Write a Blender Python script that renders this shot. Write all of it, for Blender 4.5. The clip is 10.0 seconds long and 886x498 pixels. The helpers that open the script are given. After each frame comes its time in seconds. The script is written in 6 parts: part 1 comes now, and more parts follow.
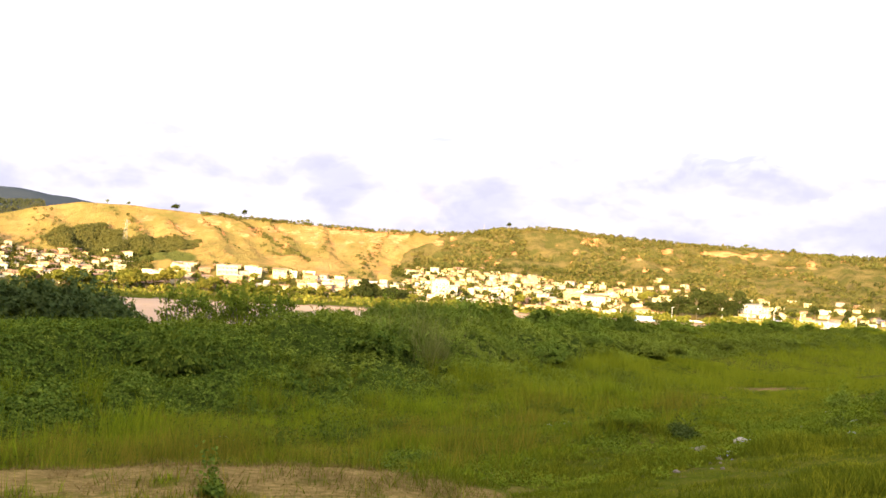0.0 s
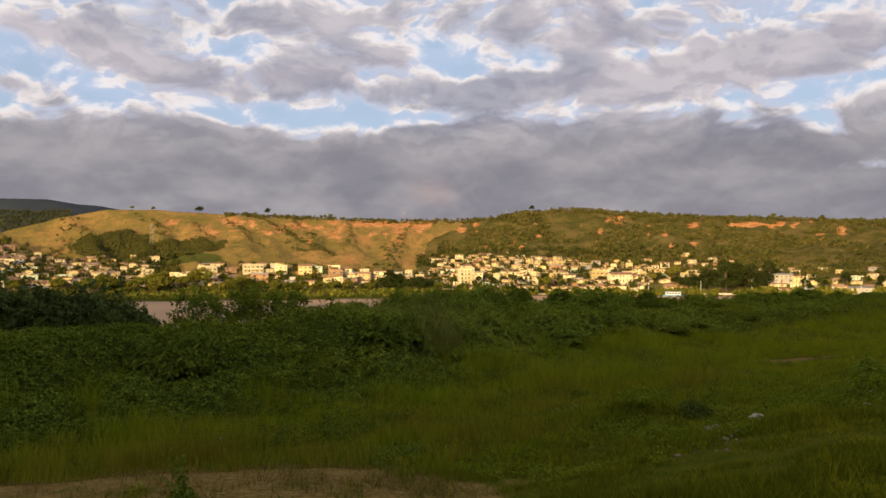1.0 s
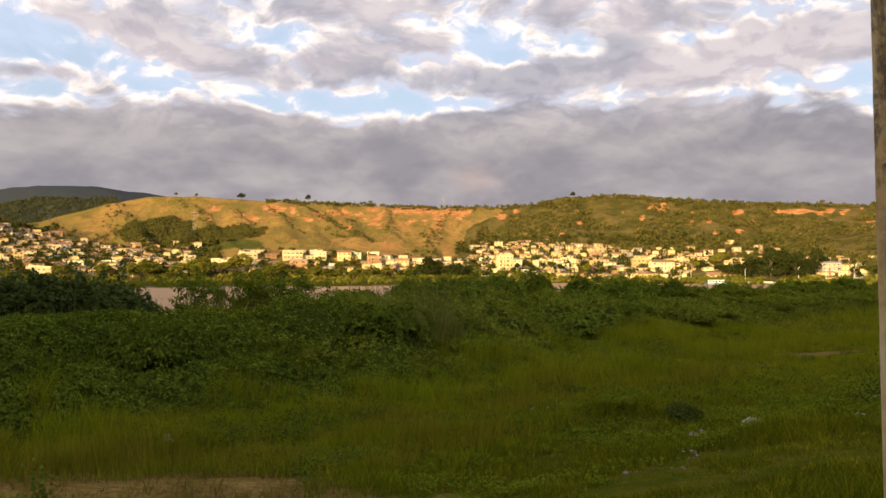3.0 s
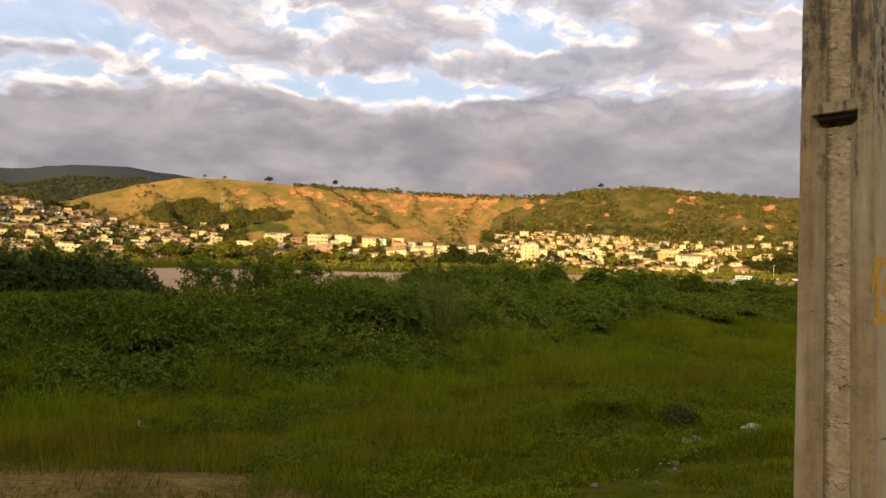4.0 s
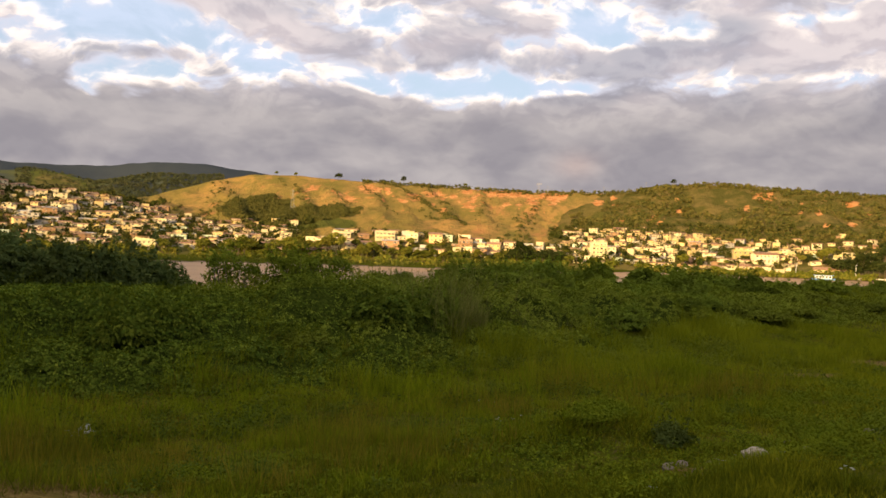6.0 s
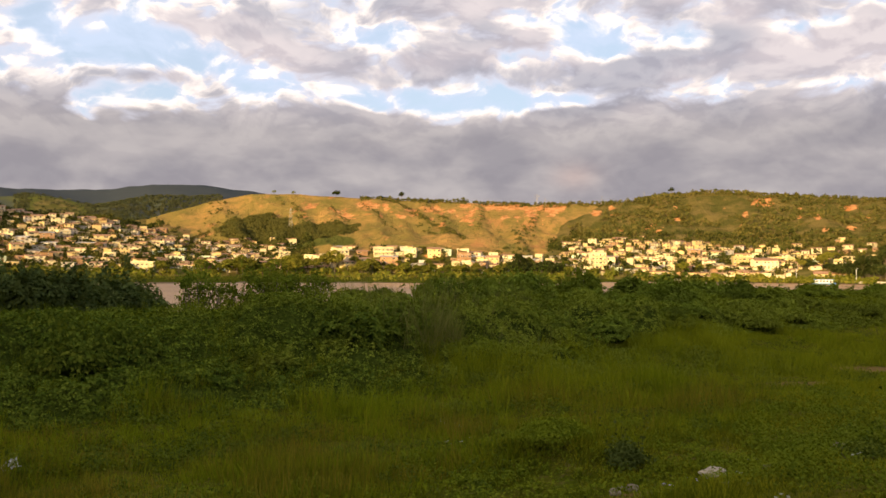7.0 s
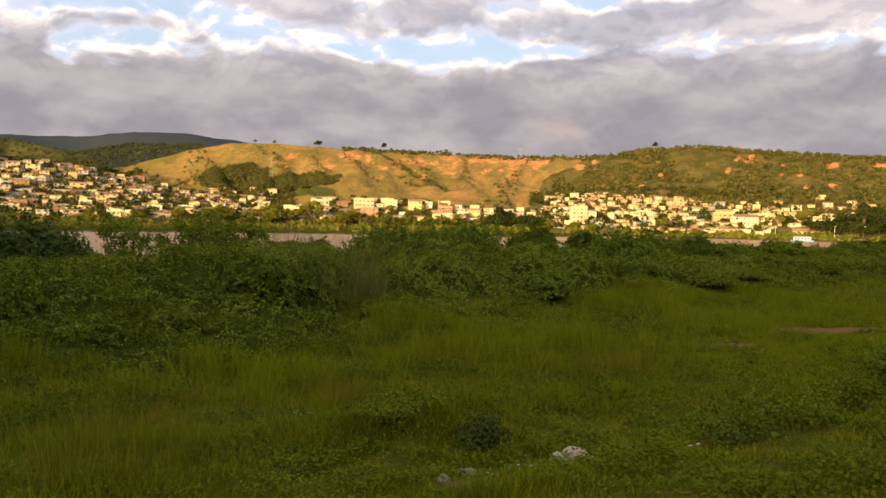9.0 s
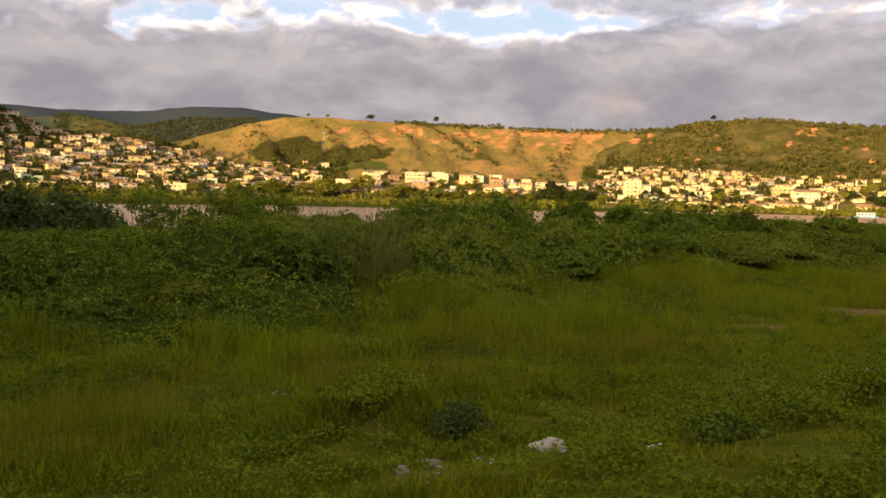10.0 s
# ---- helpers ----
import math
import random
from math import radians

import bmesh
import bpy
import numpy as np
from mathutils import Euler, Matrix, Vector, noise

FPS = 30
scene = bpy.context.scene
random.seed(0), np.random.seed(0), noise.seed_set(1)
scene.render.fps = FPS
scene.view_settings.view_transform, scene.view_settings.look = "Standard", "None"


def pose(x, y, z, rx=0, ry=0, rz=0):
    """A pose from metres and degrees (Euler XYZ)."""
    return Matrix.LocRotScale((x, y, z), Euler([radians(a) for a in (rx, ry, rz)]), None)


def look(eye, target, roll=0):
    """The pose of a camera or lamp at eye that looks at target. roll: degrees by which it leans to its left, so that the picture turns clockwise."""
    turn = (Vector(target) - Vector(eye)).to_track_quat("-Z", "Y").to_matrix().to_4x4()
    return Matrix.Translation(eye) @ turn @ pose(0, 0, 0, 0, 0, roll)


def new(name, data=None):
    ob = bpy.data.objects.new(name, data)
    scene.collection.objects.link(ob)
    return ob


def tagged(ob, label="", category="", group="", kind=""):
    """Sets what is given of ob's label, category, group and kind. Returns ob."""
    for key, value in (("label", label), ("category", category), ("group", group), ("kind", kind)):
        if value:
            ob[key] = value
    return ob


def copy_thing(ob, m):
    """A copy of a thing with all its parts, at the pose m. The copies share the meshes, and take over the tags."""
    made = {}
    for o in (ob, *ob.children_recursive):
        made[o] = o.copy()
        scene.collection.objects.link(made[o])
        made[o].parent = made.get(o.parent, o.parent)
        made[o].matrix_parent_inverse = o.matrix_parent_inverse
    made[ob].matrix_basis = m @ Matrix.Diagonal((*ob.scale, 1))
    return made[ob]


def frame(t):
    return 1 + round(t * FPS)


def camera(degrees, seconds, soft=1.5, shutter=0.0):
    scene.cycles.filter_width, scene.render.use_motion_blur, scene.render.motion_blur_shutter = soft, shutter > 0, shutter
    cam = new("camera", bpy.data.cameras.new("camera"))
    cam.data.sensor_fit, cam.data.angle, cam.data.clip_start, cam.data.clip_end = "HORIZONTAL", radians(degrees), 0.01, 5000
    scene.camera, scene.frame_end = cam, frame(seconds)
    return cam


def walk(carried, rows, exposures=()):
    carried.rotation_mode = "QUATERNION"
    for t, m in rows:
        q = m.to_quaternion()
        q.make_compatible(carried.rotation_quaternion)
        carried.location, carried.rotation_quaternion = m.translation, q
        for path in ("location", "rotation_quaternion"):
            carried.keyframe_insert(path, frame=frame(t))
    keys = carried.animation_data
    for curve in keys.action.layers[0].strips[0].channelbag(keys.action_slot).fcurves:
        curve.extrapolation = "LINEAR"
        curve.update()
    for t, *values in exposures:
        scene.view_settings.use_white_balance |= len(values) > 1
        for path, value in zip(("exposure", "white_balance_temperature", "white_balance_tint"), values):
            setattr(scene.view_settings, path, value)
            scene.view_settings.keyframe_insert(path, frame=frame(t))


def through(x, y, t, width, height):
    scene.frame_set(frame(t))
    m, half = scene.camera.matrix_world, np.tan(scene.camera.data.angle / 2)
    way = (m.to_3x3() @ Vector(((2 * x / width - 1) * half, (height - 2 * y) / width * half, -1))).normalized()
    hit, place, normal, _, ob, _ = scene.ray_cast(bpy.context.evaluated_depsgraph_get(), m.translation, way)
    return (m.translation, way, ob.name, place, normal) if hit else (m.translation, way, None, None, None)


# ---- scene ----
# World: metres, z up. The track runs along the (1, 1) line past the origin, y points over the river.
cam = camera(56.8, 10.0, soft=1.6)
PATH = [
    (0, (-3.320, -3.211, 5.000), (-3.003, 6.769, 5.559), 3.10),
    (0.5, (-2.680, -2.640, 5.000), (-2.557, 7.342, 5.587), 2.19),
    (1, (-2.027, -2.031, 5.000), (-2.014, 7.961, 5.398), -0.11),
    (1.3, (-1.629, -1.648, 5.000), (-1.869, 8.350, 4.979), -0.31),
    (1.5, (-1.362, -1.385, 5.000), (-1.203, 8.607, 5.364), 2.74),
    (2, (-0.686, -0.707, 5.000), (-0.659, 9.276, 5.574), 0.21),
    (2.5, (0.000, 0.000, 5.000), (-0.000, 9.999, 5.166), 0.04),
    (3, (0.695, 0.733, 5.000), (0.193, 10.717, 5.238), 0.12),
    (3.2, (0.975, 1.032, 5.000), (0.334, 11.011, 5.128), 2.31),
    (4.3, (2.284, 2.789, 5.000), (1.358, 12.746, 5.056), 1.35),
    (4.5, (2.571, 3.107, 5.000), (1.545, 13.054, 4.984), 1.54),
    (4.7, (2.858, 3.426, 5.000), (1.842, 13.375, 4.999), 1.23),
    (4.9, (3.145, 3.748, 5.000), (2.185, 13.701, 5.036), -0.20),
    (5, (3.289, 3.909, 5.000), (2.342, 13.859, 5.297), -0.05),
    (5.1, (3.434, 4.070, 5.000), (2.429, 14.015, 5.300), 0.30),
    (5.3, (3.722, 4.394, 5.000), (2.650, 14.331, 4.662), 2.64),
    (5.5, (4.012, 4.719, 5.000), (2.631, 14.620, 4.753), 2.63),
    (5.7, (4.301, 5.045, 5.000), (2.599, 14.899, 5.023), 1.86),
    (6.8, (5.897, 6.843, 5.000), (4.337, 16.721, 5.004), 2.68),
    (7, (6.187, 7.169, 5.000), (4.496, 17.023, 5.197), 0.46),
    (7.5, (6.911, 7.981, 5.000), (5.396, 17.865, 4.949), 1.77),
    (8, (7.633, 8.784, 5.000), (6.125, 18.669, 4.905), -0.12),
    (8.5, (8.352, 9.576, 5.000), (7.079, 19.484, 4.557), 2.57),
    (9, (9.066, 10.352, 5.000), (7.563, 20.231, 4.620), 1.20),
    (9.5, (9.774, 11.110, 5.000), (7.694, 20.877, 4.468), 1.60),
    (10, (10.477, 11.847, 5.000), (8.349, 21.592, 4.292), 1.37),
]

walk(cam, [(t, look(eye, target, roll)) for t, eye, target, roll in PATH], exposures=[
    (0.0, 1.62, 5750, 11), (0.2, 1.12, 5850, 10), (0.4, 0.72, 5950, 10), (0.6, 0.25, 6100, 10), (0.8, -0.1, 6000, 10), (1.0, -0.15, 6000, 10), (1.3, 0.05, 6150, 10), (1.6, 0.14, 6200, 10),
    (3.0, 0.2, 6300, 10), (5.5, 0.22, 6400, 10), (7.0, 0.28, 6350, 10), (10.0, 0.32, 6350, 10)])

# ---- light: low sun behind the camera, broken cloud ----
SUN_AZ, SUN_EL = -158.0, 9.0          # degrees from +y to the right, and above the horizon
TO_SUN = Vector((math.sin(radians(SUN_AZ)) * math.cos(radians(SUN_EL)),
                 math.cos(radians(SUN_AZ)) * math.cos(radians(SUN_EL)), math.sin(radians(SUN_EL))))
sun = new("sun", bpy.data.lights.new("sun", "SUN"))
sun.data.energy, sun.data.angle, sun.data.color = 8.3, radians(0.6), (1.0, 0.67, 0.26)
sun.matrix_world = look(TO_SUN * 100, (0, 0, 0))


class Nodes:
    """A short way to write node trees: values are numbers, colours or sockets."""

    def __init__(self, tree):
        self.tree = tree
        tree.nodes.clear()

    def add(self, kind, outs=0, **inputs):
        node = self.tree.nodes.new(kind)
        for key, value in inputs.items():
            self.put(node, int(key[1:]) if key[0] == "i" and key[1:].isdigit() else key.replace("_", " "), value)
        return node

    def put(self, node, key, value):
        socket = node.inputs[key]
        if isinstance(value, bpy.types.NodeSocket):
            self.tree.links.new(value, socket)
        else:
            if socket.type == "RGBA" and len(value) == 3:
                value = (*value, 1.0)
            socket.default_value = value

    def m(self, op, a, b=0.0, c=0.0):
        node = self.tree.nodes.new("ShaderNodeMath")
        node.operation = op
        for n, value in enumerate((a, b, c)):
            self.put(node, n, value)
        return node.outputs[0]

    def v(self, op, a, b=(0, 0, 0)):
        node = self.tree.nodes.new("ShaderNodeVectorMath")
        node.operation = op
        self.put(node, 0, a)
        self.put(node, 1, b)
        return node.outputs[0]

    def step(self, x, low, high):
        node = self.tree.nodes.new("ShaderNodeMapRange")
        node.interpolation_type = "SMOOTHSTEP"
        for n, value in enumerate((x, low, high, 0.0, 1.0)):
            self.put(node, n, value)
        return node.outputs[0]

    def noise(self, vector, scale, detail=4.0, rough=0.55, dims="3D", warp=0.0):
        node = self.tree.nodes.new("ShaderNodeTexNoise")
        node.noise_dimensions = dims
        self.put(node, "Vector", vector)
        self.put(node, "Scale", scale)
        self.put(node, "Detail", detail)
        self.put(node, "Roughness", rough)
        self.put(node, "Distortion", warp)
        return node.outputs[0]

    def mix(self, f, a, b):
        node = self.tree.nodes.new("ShaderNodeMix")
        node.data_type = "RGBA"
        self.put(node, 0, f)
        self.put(node, 6, a)
        self.put(node, 7, b)
        return node.outputs[2]


world = bpy.data.worlds.new("world")
scene.world = world
world.use_nodes = True
g = Nodes(world.node_tree)
sky = g.add("ShaderNodeTexSky")
sky.sky_type, sky.sun_disc = "NISHITA", False
sky.sun_elevation, sky.sun_rotation = radians(SUN_EL), radians(SUN_AZ)
way = g.add("ShaderNodeTexCoord").outputs["Generated"]
sep = g.add("ShaderNodeSeparateXYZ", Vector=way)
dx, dy, dz = sep.outputs
azim = g.m("MULTIPLY", g.m("ARCTAN2", dx, dy), 57.2958)
elev = g.m("MULTIPLY", g.m("ARCSINE", dz), 57.2958)


def cloud_field(lift):
    """The density of the cloud layer; lift looks a little higher."""
    up = g.v("ADD", way, (0.0, 0.0, lift))
    bend = g.v("MULTIPLY", g.v("SUBTRACT", g.add("ShaderNodeTexNoise", Vector=g.v("MULTIPLY", up, (1.0, 1.0, 1.6)), Scale=9.0, Detail=2.0).outputs["Color"], (0.5, 0.5, 0.5)), (0.10, 0.10, 0.060))
    flow = g.v("ADD", up, bend)
    big = g.noise(g.v("MULTIPLY", flow, (7.0, 7.0, 17.0)), 1.0, 3.0, 0.5)
    puff = g.noise(g.v("ADD", g.v("MULTIPLY", flow, (19.0, 19.0, 34.0)), (3.7, 0.0, 0.0)), 1.0, 7.0, 0.53)
    return g.m("ADD", g.m("MULTIPLY", big, 0.50), g.m("MULTIPLY", puff, 0.62))


def blob(az, el, wide, high):
    """A soft oval in the sky, 1 in the middle."""
    a = g.m("DIVIDE", g.m("SUBTRACT", azim, az), wide)
    e = g.m("DIVIDE", g.m("SUBTRACT", elev, el), high)
    return g.m("EXPONENT", g.m("MULTIPLY", g.m("ADD", g.m("MULTIPLY", a, a), g.m("MULTIPLY", e, e)), -1.0))


density = cloud_field(0.0)
ragged = g.m("ADD", elev, g.m("MULTIPLY", g.m("SUBTRACT", g.noise(g.v("MULTIPLY", way, (6.0, 6.0, 6.0)), 1.3, 3.0, 0.5), 0.5), 7.0))
low_bank = g.m("SUBTRACT", 1.0, g.step(ragged, 8.2, 11.2))
cover = g.m("ADD", g.m("MULTIPLY", low_bank, 0.25), 0.022)
# breaks in the cloud: azimuth, elevation, width, height, amount
for az, el, wide, high, amount in (
        (-11.0, 11.2, 7.0, 0.8, -0.17), (-1.5, 11.3, 4.0, 0.6, -0.13), (-22.5, 12.6, 3.6, 1.2, -0.20), (-29.0, 10.4, 4.5, 0.7, -0.13),
        (-32.0, 14.4, 5.0, 1.7, -0.24), (0.5, 15.4, 2.8, 1.3, -0.20), (-4.5, 16.6, 2.5, 0.9, -0.10), (-14.0, 15.4, 4.0, 0.9, -0.14),
        (7.0, 14.7, 2.0, 0.4, -0.10), (14.5, 15.3, 3.4, 0.35, -0.12), (25.0, 12.2, 3.4, 0.8, -0.18), (15.0, 11.7, 4.5, 0.35, -0.09),
        (27.0, 9.8, 3.4, 1.1, -0.25), (28.5, 7.4, 3.5, 0.7, -0.21)):
    cover = g.m("ADD", cover, g.m("MULTIPLY", blob(az, el, wide, high), amount))
# solid banks: azimuth, elevation, width, height, amount
for az, el, wide, high, amount in (
        (-3.0, 8.5, 16.0, 2.0, 0.10), (5.5, 10.4, 6.0, 0.8, 0.14), (-18.0, 13.4, 3.0, 1.1, 0.13), (-10.0, 13.4, 2.8, 0.9, 0.12), (-28.5, 12.2, 3.6, 0.6, 0.20),
        (-22.0, 10.2, 5.0, 0.6, 0.10), (17.0, 9.6, 6.0, 0.6, 0.16), (9.0, 16.8, 7.0, 1.2, 0.12), (21.0, 14.6, 9.0, 1.4, 0.19), (3.0, 13.3, 6.0, 0.8, 0.13),
        (-13.0, 17.6, 6.0, 0.9, 0.12), (-25.0, 15.6, 3.0, 0.7, 0.12), (12.0, 13.2, 6.0, 0.9, 0.12)):
    cover = g.m("ADD", cover, g.m("MULTIPLY", blob(az, el, wide, high), amount))
body = g.m("ADD", density, cover)
alpha = g.step(body, 0.435, 0.600)
thick = g.step(body, 0.515, 0.680)
lit = g.noise(g.v("MULTIPLY", way, (5.0, 5.0, 11.0)), 1.6, 4.0, 0.5)
relief = g.step(g.m("SUBTRACT", density, cloud_field(0.010)), -0.06, 0.06)
edge = g.mix(g.step(g.m("ADD", g.m("MULTIPLY", relief, 0.5), lit), 0.58, 0.92), (0.77, 0.75, 0.81), (1.10, 0.95, 0.85))
low_dark = g.mix(g.step(lit, 0.38, 0.68), (0.318, 0.290, 0.304), (0.475, 0.425, 0.410))
high_dark = g.mix(g.step(lit, 0.36, 0.66), (0.42, 0.40, 0.44), (0.64, 0.56, 0.56))
dark = g.mix(g.step(elev, 8.5, 13.0), low_dark, high_dark)
cloud = g.mix(thick, edge, dark)
# tops of the billows catch the light, their undersides are grey
billow = g.m("ADD", 0.89, g.m("MULTIPLY", relief, g.m("ADD", 0.07, g.m("MULTIPLY", g.step(elev, 7.5, 11.0), 0.14))))
cloud = g.v("MULTIPLY", cloud, g.add("ShaderNodeCombineXYZ", X=billow, Y=billow, Z=g.m("POWER", billow, 0.8)).outputs[0])
# a patch of low cloud reddened by the sun
blush = g.m("MULTIPLY", blob(-0.6, 6.2, 1.5, 0.9), 0.22)
cloud = g.v("MULTIPLY", cloud, g.add("ShaderNodeCombineXYZ", X=g.m("ADD", 1.0, blush), Y=g.m("ADD", 1.0, g.m("MULTIPLY", blush, 0.35)), Z=1.0).outputs[0])
# the sunset side of the sky, behind and above the camera, is the brighter one
warm_side = Vector((math.sin(radians(SUN_AZ)) * 0.80, math.cos(radians(SUN_AZ)) * 0.80, 0.60))
facing = g.tree.nodes.new("ShaderNodeVectorMath")
facing.operation = "DOT_PRODUCT"
g.put(facing, 0, way)
g.put(facing, 1, warm_side)
glow = g.m("ADD", 1.0, g.m("MULTIPLY", g.step(facing.outputs["Value"], -0.1, 0.95), 0.80))
cloud = g.v("MULTIPLY", cloud, g.add("ShaderNodeCombineXYZ", X=g.m("MULTIPLY", glow, 1.0), Y=g.m("POWER", glow, 0.92), Z=g.m("POWER", glow, 0.78)).outputs[0])
# thin high veil over the clear sky
veil = g.add("ShaderNodeBackground", Color=(0.72, 0.82, 1.0), Strength=0.80)
open_sky = g.add("ShaderNodeBackground", Color=sky.outputs[0], Strength=0.15)
clear_bg = g.add("ShaderNodeMixShader", i0=g.m("ADD", 0.68, g.m("MULTIPLY", g.step(density, 0.44, 0.62), 0.3)), i1=open_sky.outputs[0], i2=veil.outputs[0])
cloud_bg = g.add("ShaderNodeBackground", Color=cloud, Strength=1.0)
blend = g.add("ShaderNodeMixShader", i0=alpha, i1=clear_bg.outputs[0], i2=cloud_bg.outputs[0])
g.add("ShaderNodeOutputWorld", Surface=blend.outputs[0])

# ---- materials ----
def material(name):
    mat = bpy.data.materials.new(name)
    mat.use_nodes = True
    return mat, Nodes(mat.node_tree)


def finish(n, colour, rough=0.9, bump=None, depth=0.02, metal=0.0, spec=0.3, through=None):
    shader = n.add("ShaderNodeBsdfPrincipled", Base_Color=colour, Roughness=rough, Metallic=metal)
    n.put(shader, "Specular IOR Level", spec)
    if bump is not None:
        b = n.add("ShaderNodeBump", Height=bump, Distance=depth, Strength=0.8)
        n.put(shader, "Normal", b.outputs[0])
    out = shader.outputs[0]
    if through is not None:
        thin = n.add("ShaderNodeBsdfTranslucent", Color=through)
        out = n.add("ShaderNodeMixShader", i0=0.3, i1=out, i2=thin.outputs[0]).outputs[0]
    n.add("ShaderNodeOutputMaterial", Surface=out)


def grained(name, a, b, scale=3.0, rough=0.9, depth=0.02, stain=None, spread=0.0, fine=12.0, spec=0.3):
    """Two colours by noise at two scales, with relief; stain: a third one in patches; spread: how far one copy's brightness differs from the next."""
    mat, n = material(name)
    place = n.add("ShaderNodeTexCoord").outputs["Object"]
    large, small = n.noise(place, scale, 4.0), n.noise(place, scale * fine, 6.0, 0.65)
    colour = n.mix(n.step(n.m("ADD", n.m("MULTIPLY", large, 0.6), n.m("MULTIPLY", small, 0.4)), 0.36, 0.64), a, b)
    if stain:
        colour = n.mix(n.step(n.noise(place, scale * 0.37, 5.0, 0.6), 0.55, 0.72), colour, stain)
    if spread:
        rnd = n.add("ShaderNodeObjectInfo").outputs["Random"]
        k = n.m("ADD", n.m("MULTIPLY", rnd, 2 * spread), 1.0 - spread)
        colour = n.v("MULTIPLY", colour, n.add("ShaderNodeCombineXYZ", X=k, Y=k, Z=k).outputs[0])
    finish(n, colour, rough, n.m("ADD", small, large), depth, spec=spec)
    return mat


def foliage(name, a, b, c, patch=0.12, rough=0.55, glow=0.5, trend=0.0):
    """Leaves or blades: each its own shade, drifting in patches over the ground."""
    mat, n = material(name)
    isle = n.add("ShaderNodeNewGeometry").outputs["Random Per Island"]
    place = n.add("ShaderNodeNewGeometry").outputs["Position"]
    drift = n.m("ADD", n.m("MULTIPLY", n.noise(place, patch, 3.0, 0.6), 0.6), n.m("MULTIPLY", n.noise(place, patch * 4.3, 3.0, 0.6), 0.4))
    if trend:
        # shifts towards colour c farther along the line
        sides = n.add("ShaderNodeSeparateXYZ", Vector=place).outputs
        way_along = n.m("ADD", n.m("MULTIPLY", sides[0], HX), n.m("MULTIPLY", sides[1], HY))
        drift = n.m("ADD", drift, n.m("MULTIPLY", n.m("SUBTRACT", n.step(way_along, 0.0, 60.0), 0.45), trend))
    colour = n.mix(n.m("POWER", isle, 1.4), a, b)
    colour = n.mix(n.step(n.m("ADD", drift, n.m("MULTIPLY", isle, 0.22)), 0.54, 0.72), colour, c)
    rnd = n.add("ShaderNodeObjectInfo").outputs["Random"]
    k = n.m("ADD", n.m("MULTIPLY", rnd, 0.4), 0.8)
    colour = n.v("MULTIPLY", colour, n.add("ShaderNodeCombineXYZ", X=k, Y=k, Z=k).outputs[0])
    finish(n, colour, rough, spec=0.0, through=n.v("MULTIPLY", colour, (glow * 1.3, glow * 1.3, glow * 0.5)))
    return mat


HX, HY = 0.6756, 0.7373              # the way the line runs
GRASS = foliage("grass_blades", (0.116, 0.152, 0.006), (0.194, 0.232, 0.009), (0.188, 0.208, 0.010), 0.13, trend=0.22)
NEARGRASS = foliage("near_grass_blades", (0.066, 0.084, 0.005), (0.122, 0.136, 0.008), (0.232, 0.222, 0.012), 0.3, trend=0.30)
SEEDGRASS = foliage("seeding_grass", (0.086, 0.094, 0.008), (0.150, 0.138, 0.012), (0.198, 0.156, 0.018), 0.2)
DRYGRASS = foliage("straw", (0.150, 0.100, 0.034), (0.262, 0.180, 0.068), (0.112, 0.088, 0.022), 0.5)
WEED = foliage("weed_leaves", (0.088, 0.124, 0.009), (0.188, 0.226, 0.018), (0.150, 0.180, 0.012), 0.4)
DARKWEED = foliage("dark_weed_leaves", (0.044, 0.070, 0.008), (0.098, 0.126, 0.015), (0.074, 0.096, 0.012), 0.3)
DULLWEED = foliage("dull_weed_leaves", (0.066, 0.090, 0.020), (0.112, 0.142, 0.033), (0.094, 0.120, 0.027), 0.4)
VINE = foliage("vine_leaves", (0.056, 0.084, 0.010), (0.116, 0.148, 0.018), (0.158, 0.188, 0.022), 0.22, trend=0.35)
SHRUBLEAF = foliage("shrub_leaves", (0.058, 0.098, 0.013), (0.140, 0.190, 0.025), (0.125, 0.165, 0.020), 0.25, trend=0.3)
BUSHLEAF = foliage("bush_leaves", (0.052, 0.086, 0.012), (0.130, 0.172, 0.020), (0.140, 0.176, 0.018), 0.25, trend=0.3)
DARKLEAF = foliage("dark_leaves", (0.046, 0.070, 0.022), (0.115, 0.148, 0.044), (0.084, 0.108, 0.030), 0.3)
FARDARK = foliage("dark_tree_leaves", (0.024, 0.036, 0.010), (0.058, 0.068, 0.019), (0.050, 0.058, 0.017), 0.1)
REED = foliage("reed_blades", (0.120, 0.150, 0.026), (0.200, 0.225, 0.048), (0.220, 0.215, 0.062), 0.2)
FARLEAF = foliage("far_leaves", (0.085, 0.102, 0.014), (0.170, 0.170, 0.026), (0.190, 0.176, 0.030), 0.02)
TOWNLEAF = foliage("town_leaves", (0.034, 0.044, 0.011), (0.076, 0.082, 0.018), (0.104, 0.098, 0.024), 0.02)
SCRUBLEAF = foliage("scrub_leaves", (0.072, 0.078, 0.022), (0.114, 0.108, 0.030), (0.150, 0.128, 0.038), 0.012)
DISTANTLEAF = foliage("distant_leaves", (0.048, 0.058, 0.030), (0.072, 0.080, 0.040), (0.082, 0.082, 0.040), 0.01)
HOLLOWLEAF = foliage("hollow_leaves", (0.082, 0.084, 0.024), (0.120, 0.114, 0.034), (0.105, 0.100, 0.030), 0.02)
BARK = grained("bark", (0.060, 0.050, 0.030), (0.13, 0.105, 0.070), 4.0, depth=0.03)
